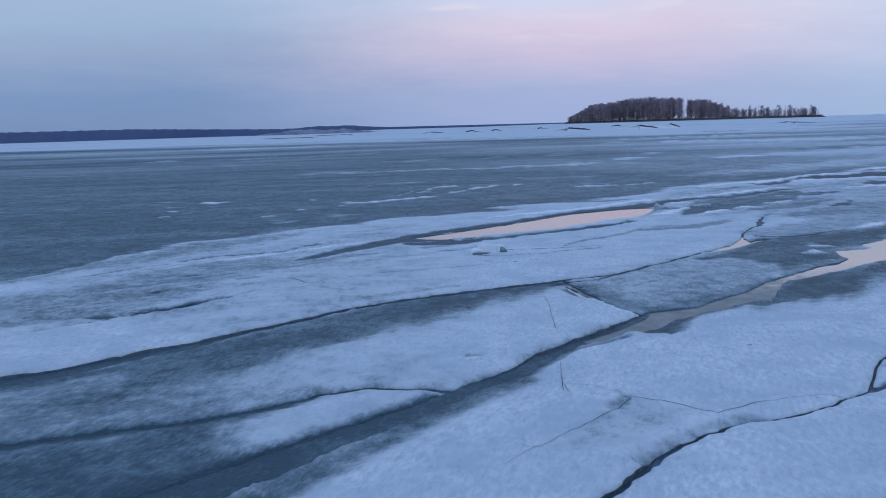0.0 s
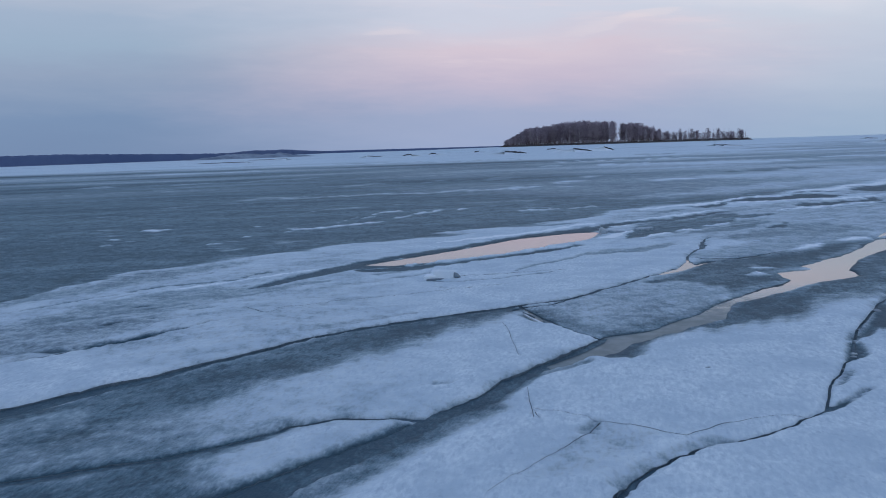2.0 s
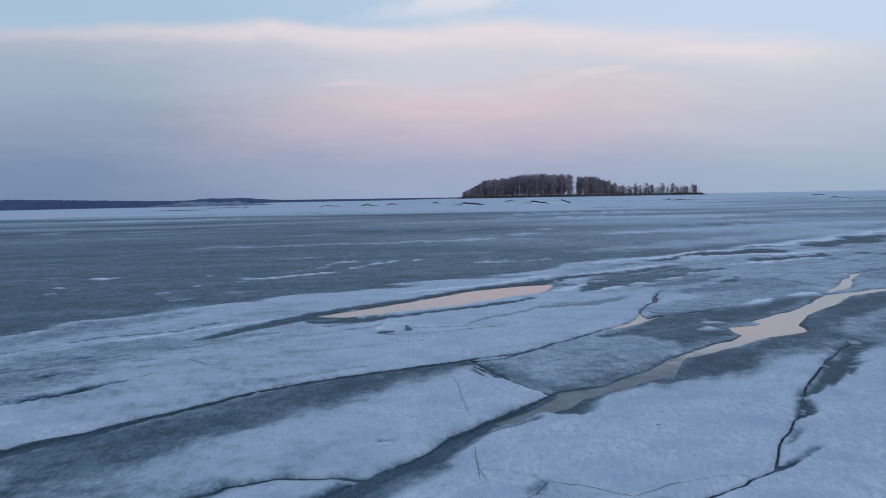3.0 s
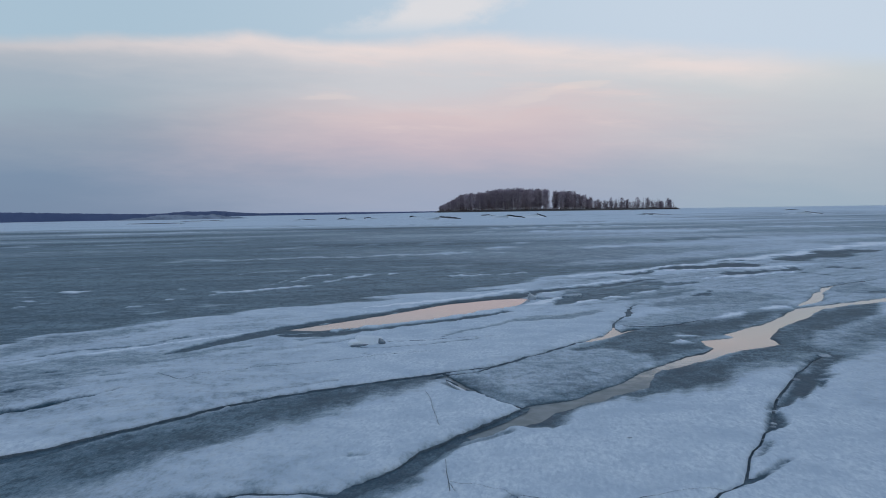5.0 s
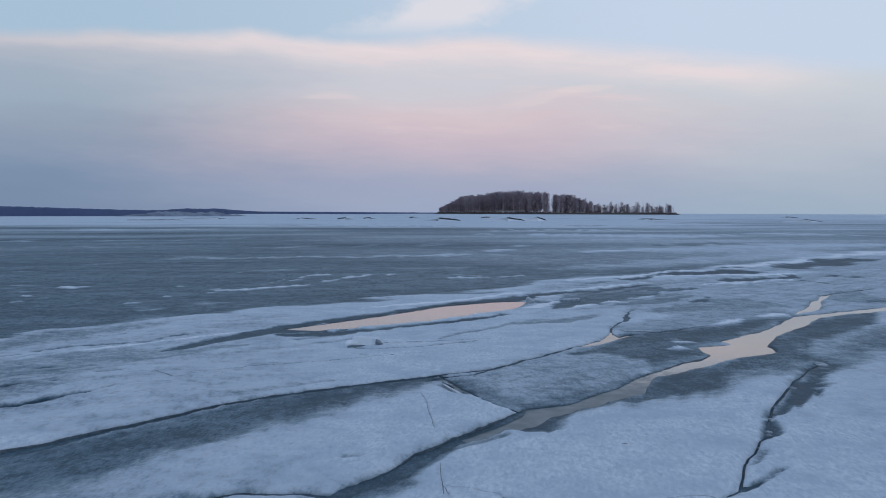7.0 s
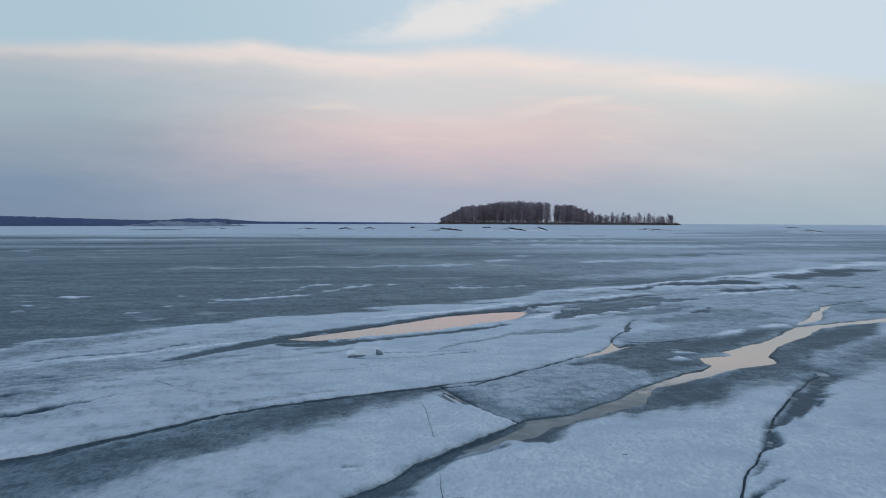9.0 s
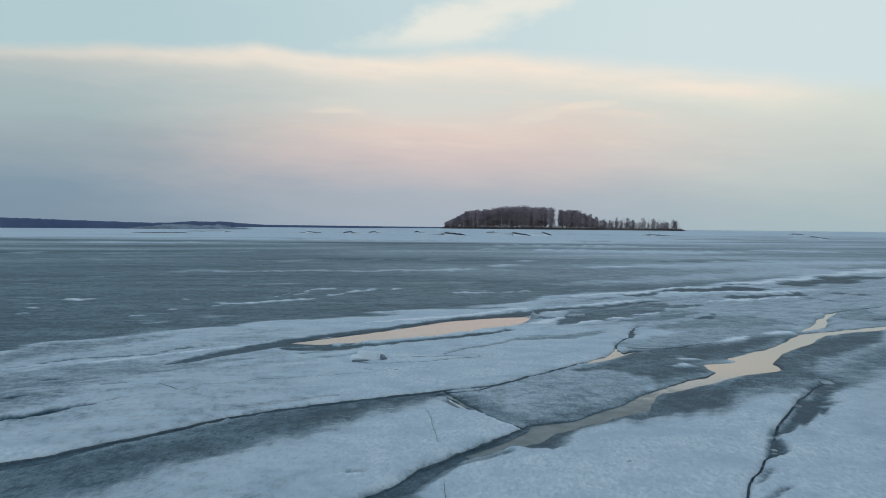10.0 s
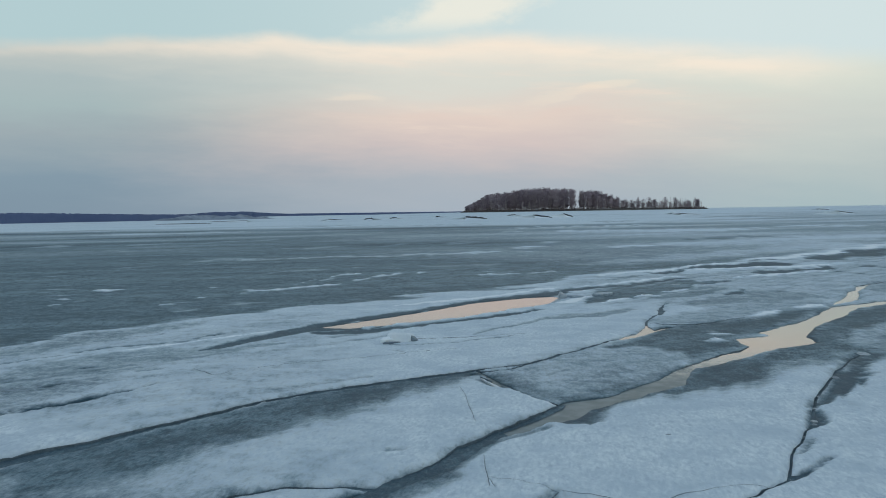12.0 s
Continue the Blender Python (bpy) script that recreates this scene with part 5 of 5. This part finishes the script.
def far_shore():
    rng = random.Random(9)
    # wooded shore that recedes from the west towards the island: bearing, distance and height of its edge
    shore = [(-0.75, 430, 6.4), (-0.488, 508, 6.4), (-0.42, 540, 5.4), (-0.36, 562, 4.6), (-0.32, 610, 4.1), (-0.30, 720, 4.5), (-0.282, 900, 6.4), (-0.237, 1050, 6.9), (-0.214, 1200, 4.9),
             (-0.195, 1300, 3.7), (0.0, 1350, 2.9)]
    fs_, ds_, hs_ = zip(*shore)

    def edge(f):
        b = fs_[0] + (fs_[-1] - fs_[0]) * f
        y = float(np.interp(b, fs_, ds_))
        return b * y, y, float(np.interp(b, fs_, hs_))

    vs, fs = [], []
    for _ in range(9000):
        x, y, tall = edge(rng.random())
        h = tall * rng.uniform(0.70, 0.95) * (1.06 if rng.random() < 0.06 else 1.0)
        s = rng.uniform(12, 70)
        x, y = x * (1 + s / y), y + s
        r = rng.uniform(1.0, 3.2)
        k = len(vs)
        for z, q in ((-1, 0.9), (h * 0.6, 1.0), (h * 0.88, 0.7)):
            for i in range(5):
                w = 2 * math.pi * i / 5 + h
                vs.append((x + r * q * math.cos(w), y + r * q * math.sin(w), z))
        vs.append((x, y, h))
        for j in range(2):
            for i in range(5):
                a, b = k + 5 * j + i, k + 5 * j + (i + 1) % 5
                fs.append((a, b, b + 5, a + 5))
        for i in range(5):
            fs.append((k + 10 + i, k + 10 + (i + 1) % 5, k + 15))
    # the dense mass of the wood's edge
    k = len(vs)
    for i in range(601):
        x, y, tall = edge(i / 600)
        h = tall * (0.93 + 0.09 * noise.noise(Vector((i * 0.13, 2, 0))) + 0.05 * noise.noise(Vector((i * 0.5, 7, 0))))
        for s, z in ((0, -1), (3, h * 0.8), (7, h), (40, h * 0.85)):
            vs.append((x * (1 + s / y), y + s, z))
    for i in range(600):
        for j in range(3):
            a = k + 4 * i + j
            fs.append((a, a + 4, a + 5, a + 1))
    tagged(new("far_woods", mesh_of("far_woods", vs, fs, WOODS)), "distant forest along the far lake shore, coloured blue-grey for haze", "forest", kind="stuff")
    # a low snowy slope before the woods
    vs, fs = [], []
    for i in range(81):
        for j in range(9):
            x = -194 + 64 * i / 80
            y = 540 + 60 * j / 8 + 60 * i / 80
            e = math.sin(math.pi * i / 80) ** 0.7 * math.sin(math.pi * min(1, j / 5)) if j < 5 else 0
            vs.append((x, y, 4.1 * e * (0.75 + 0.5 * noise.noise(Vector((x * 0.08, y * 0.05, 1))) + 0.3 * noise.noise(Vector((x * 0.3, y * 0.06, 5)))) - 0.1))
    for i in range(80):
        for j in range(8):
            a = i * 9 + j
            fs.append((a, a + 9, a + 10, a + 1))
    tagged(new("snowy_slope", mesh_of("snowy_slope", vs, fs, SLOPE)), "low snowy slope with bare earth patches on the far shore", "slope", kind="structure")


def slab(verts, faces, at, size, turn, rng):
    """An uneven broken plate of ice."""
    k, n = len(verts), rng.randint(5, 7)
    ring = [(size[0] / 2 * rng.uniform(0.75, 1.1) * math.cos(2 * math.pi * i / n), size[1] / 2 * rng.uniform(0.75, 1.1) * math.sin(2 * math.pi * i / n)) for i in range(n)]
    m = Matrix.Translation(at) @ Euler([radians(a) for a in turn]).to_matrix().to_4x4()
    for z, q in ((-size[2] / 2, 0.96), (size[2] * 0.3, 1.0), (size[2] / 2, 0.86)):
        for x, y in ring:
            verts.append(tuple(m @ Vector((x * q, y * q, z * rng.uniform(0.9, 1.1)))))
    for j in range(2):
        for i in range(n):
            a, b = k + n * j + i, k + n * j + (i + 1) % n
            faces.append((a, b, b + n, a + n))
    faces.append(tuple(k + i for i in reversed(range(n))))
    faces.append(tuple(k + 2 * n + i for i in range(n)))


def broken_plate(name, label, place, size, turn, seed, mat, category="ice block", group=""):
    rng = random.Random(seed)
    vs, fs = [], []
    slab(vs, fs, (0, 0, 0), size, turn, rng)
    ob = new(name, mesh_of(name, vs, fs, mat, None, False))
    ob.location = place
    return tagged(ob, label, category, group)


def ice_shard(line, seed, half=0.032, mat=None, label="thin pale ribbon for the lit rim of the floe along a long crack"):
    """A long thin ribbon of pale ice along a crack or a rim."""
    rng = random.Random(seed)
    spine = rough(line, 0.012, seed)[::2]
    vs, fs = [], []
    for i, (x, y) in enumerate(spine):
        f = i / (len(spine) - 1)
        w = half * min(1.0, 5 * f, 5 * (1 - f)) * rng.uniform(0.6, 1.3) + 0.003
        for d, z in ((-w, -0.07), (-0.8 * w, -0.046 + 0.3 * (half - 0.032)), (0.8 * w, -0.044 + 0.3 * (half - 0.032)), (w, -0.07)):
            vs.append((x + 0.7 * d, y - 0.7 * d, z))
    k = len(spine)
    for i in range(k - 1):
        for j in range(3):
            a = 4 * i + j
            fs.append((a, a + 1, a + 5, a + 4))
    fs += [(0, 1, 2, 3), tuple(4 * k - 1 - j for j in range(4))]
    tagged(new("ice_shard", mesh_of("ice_shard", vs, fs, mat or GREYICE, None, False)), label, "ice shard", "ice shards")


def loose_ice():
    heap = "broken ice heap"
    broken_plate("ice_block", "snow-covered broken ice block lying on the snow", (-1.4, 21.22, 0.075), (0.74, 0.45, 0.23), (-8, 5, 14), 1, DRIFT, group=heap)
    broken_plate("ice_block", "small snowy ice block leaning on a larger one", (-1.72, 21.1, 0.04), (0.36, 0.3, 0.11), (4, -8, 50), 2, DRIFT, group=heap)
    broken_plate("ice_block", "grey wet piece of ice leaning on a snowy block", (-1.1, 21.2, 0.05), (0.2, 0.16, 0.09), (20, 34, 15), 7, GREYICE, group=heap)
    ice_shard([(0.39, 16.62), (0.47, 16.3), (0.6, 15.95), (0.7, 15.62), (0.75, 15.42)], 74, 0.06, BLOCK, "pale sliver of ice lying in the corner of a crack")
    # this dark plate stands in for the shadow line below the block
    broken_plate("ice_block", "dark flat plate for the shadow under a snowy block", (-1.6, 20.92, 0.0), (0.44, 0.18, 0.05), (0, 0, 22), 6, WALL, group=heap)
    ice_shard([(3.69, 33.92), (3.66, 32.82), (3.48, 31.58), (3.21, 30.43), (2.92, 29.7)], 73, 0.11, BLOCK, "curved pale rim of ice at the end of the melt pool")
    # two pale ribbons stand in for the floe's lit raised rim
    ice_shard([(-5.86, 10.63), (-5.61, 10.96), (-5.29, 11.43), (-4.94, 11.8)], 71)
    ice_shard([(-4.76, 12.13), (-4.5, 12.44), (-4.18, 12.8), (-3.85, 13.28), (-3.54, 13.73)], 72)
    broken_plate("ice_block", "upended grey ice block beside the melt pool", (3.5, 31.2, 0.06), (0.34, 0.4, 0.17), (14, 28, 10), 3, GREYICE)
    broken_plate("ice_block", "flat pale ice plate beside the melt pool", (4.0, 31.5, 0.0), (0.9, 0.6, 0.1), (0, 5, 30), 4, BLOCK)
    broken_plate("ice_block", "flat pale ice plate beside the melt pool", (5.05, 32.3, 0.0), (0.8, 0.7, 0.1), (0, -3, 10), 9, BLOCK)
    for i, (x, y, s) in enumerate(((6.72, 16.25, 0.18), (8.32, 18.78, 0.3), (5.8, 14.6, 0.12), (5.0, 12.75, 0.1), (5.08, 12.95, 0.12), (5.42, 13.75, 0.14), (4.62, 12.05, 0.08), (8.6, 36.4, 0.35))):
        broken_plate("ice_chunk", "small pale ice chunk lodged in a crack", (x, y, -0.045), (s, s * 1.3, max(0.03, s * 0.13)), (3, -2, 40 * i), 10 + i, GREYICE, group="loose ice chunks")
    broken_plate("ice_lump", "small dark lump of dirty ice on snow", (2.77, 11.92, 0.045), (0.09, 0.05, 0.02), (0, 0, 20), 30, GREYICE)
    rng = random.Random(12)
    # tilted slabs of upturned ice on snowy humps, far off before the island: west and east end, distance, heights of both ends and thickness
    for west, east, far, one, two, thick in ((1.1, 9.1, 337, 0.95, 0.12, 0.55), (24.9, 29.9, 505, 0.2, 0.45, 0.5), (27.2, 34.2, 348, 1.2, 0.1, 0.42), (40.1, 43.9, 360, 1.45, 0.1, 0.42), (-42.5, -38.6, 389, 0.05, 0.6, 0.45),
                                             (-34.0, -30.6, 422, 0.05, 0.5, 0.45), (-14.5, -12.1, 482, 0.1, 0.45, 0.5), (231, 239, 596, 0.7, 0.1, 0.35), (137, 144, 335, 1.1, 0.05, 0.16), (-108, -89.4, 316, 0.03, 0.22, 0.12),
                                             (-113, -95.7, 400, 0.03, 0.35, 0.12), (101, 108, 440, 0.6, 0.2, 0.12), (96.5, 105.3, 404, 0.4, 0.05, 0.1), (-58, -51.8, 389, 0.5, 0.05, 0.2)):
        z = float(shore_height(np.array([[(west + east) / 2, far]]))[0])
        ridge((west + east) / 2, far, z, east - west, one, two, thick, rng)


def ridge(x, y, z, wide, one, two, thick, rng):
    """A hump of snow with a tilted dark slab of broken ice lying on it."""
    vs, fs, sv, sf = [], [], [], []
    k, seed = 14, rng.uniform(0, 90)
    for i in range(k + 1):
        f = i / k
        end = min(1.0, 6 * f, 6 * (1 - f))
        h = (one + (two - one) * f ** 0.8) + 0.10 * noise.noise(Vector((f * 6, seed, 0)))
        px, back = (f - 0.5) * wide, 0.5 * noise.noise(Vector((f * 4, seed, 4)))
        low, top = max(0.02, h - 0.1), max(0.06, h) + thick * (0.35 + 0.65 * end) * (0.8 + 0.5 * noise.noise(Vector((f * 9, seed, 7))))
        for d, up in ((-3.0 - 6 * low, -0.08), (-0.5, low * 0.85), (0.2, low), (1.4, low * 0.9), (4.5 + 6 * low, -0.08)):
            vs.append((px * (1.0 + 0.12 * (up < 0)), back + d, up))
        for d, up in ((-0.55, low - 0.05), (-0.35, top - 0.08), (0.5, top), (0.9, low - 0.05)):
            sv.append((px, back + d, up))
    for i, side in ((0, -1), (k, 1)):
        tip = len(vs)
        vs.append((side * (0.5 * wide + 3.0 + 6.0 * max(one, two)), vs[5 * i + 2][1], -0.08))
        fs += [(5 * i + j, 5 * i + j + 1, tip) if side > 0 else (5 * i + j + 1, 5 * i + j, tip) for j in range(4)]
    for i in range(k):
        for j in range(4):
            a = 5 * i + j
            fs.append((a, a + 5, a + 6, a + 1))
        for j in range(4):
            a, b = 4 * i + j, 4 * i + (j + 1) % 4
            sf.append((a, a + 4, b + 4, b))
    sf += [(3, 2, 1, 0), tuple(4 * k + j for j in range(4))]
    ob = new("pressure_ridge")
    ob.location = (x, y, z)
    part("snow_hump", vs, fs, DRIFT, ob, "wind-packed snow")
    part("ice_slab", sv, sf, RUBBLE, ob, "dark tilted broken ice", False)
    tagged(ob, "tilted dark slab of ice on a low snow hump", "ice ridge", "pressure ridges")


island()
far_shore()
loose_ice()
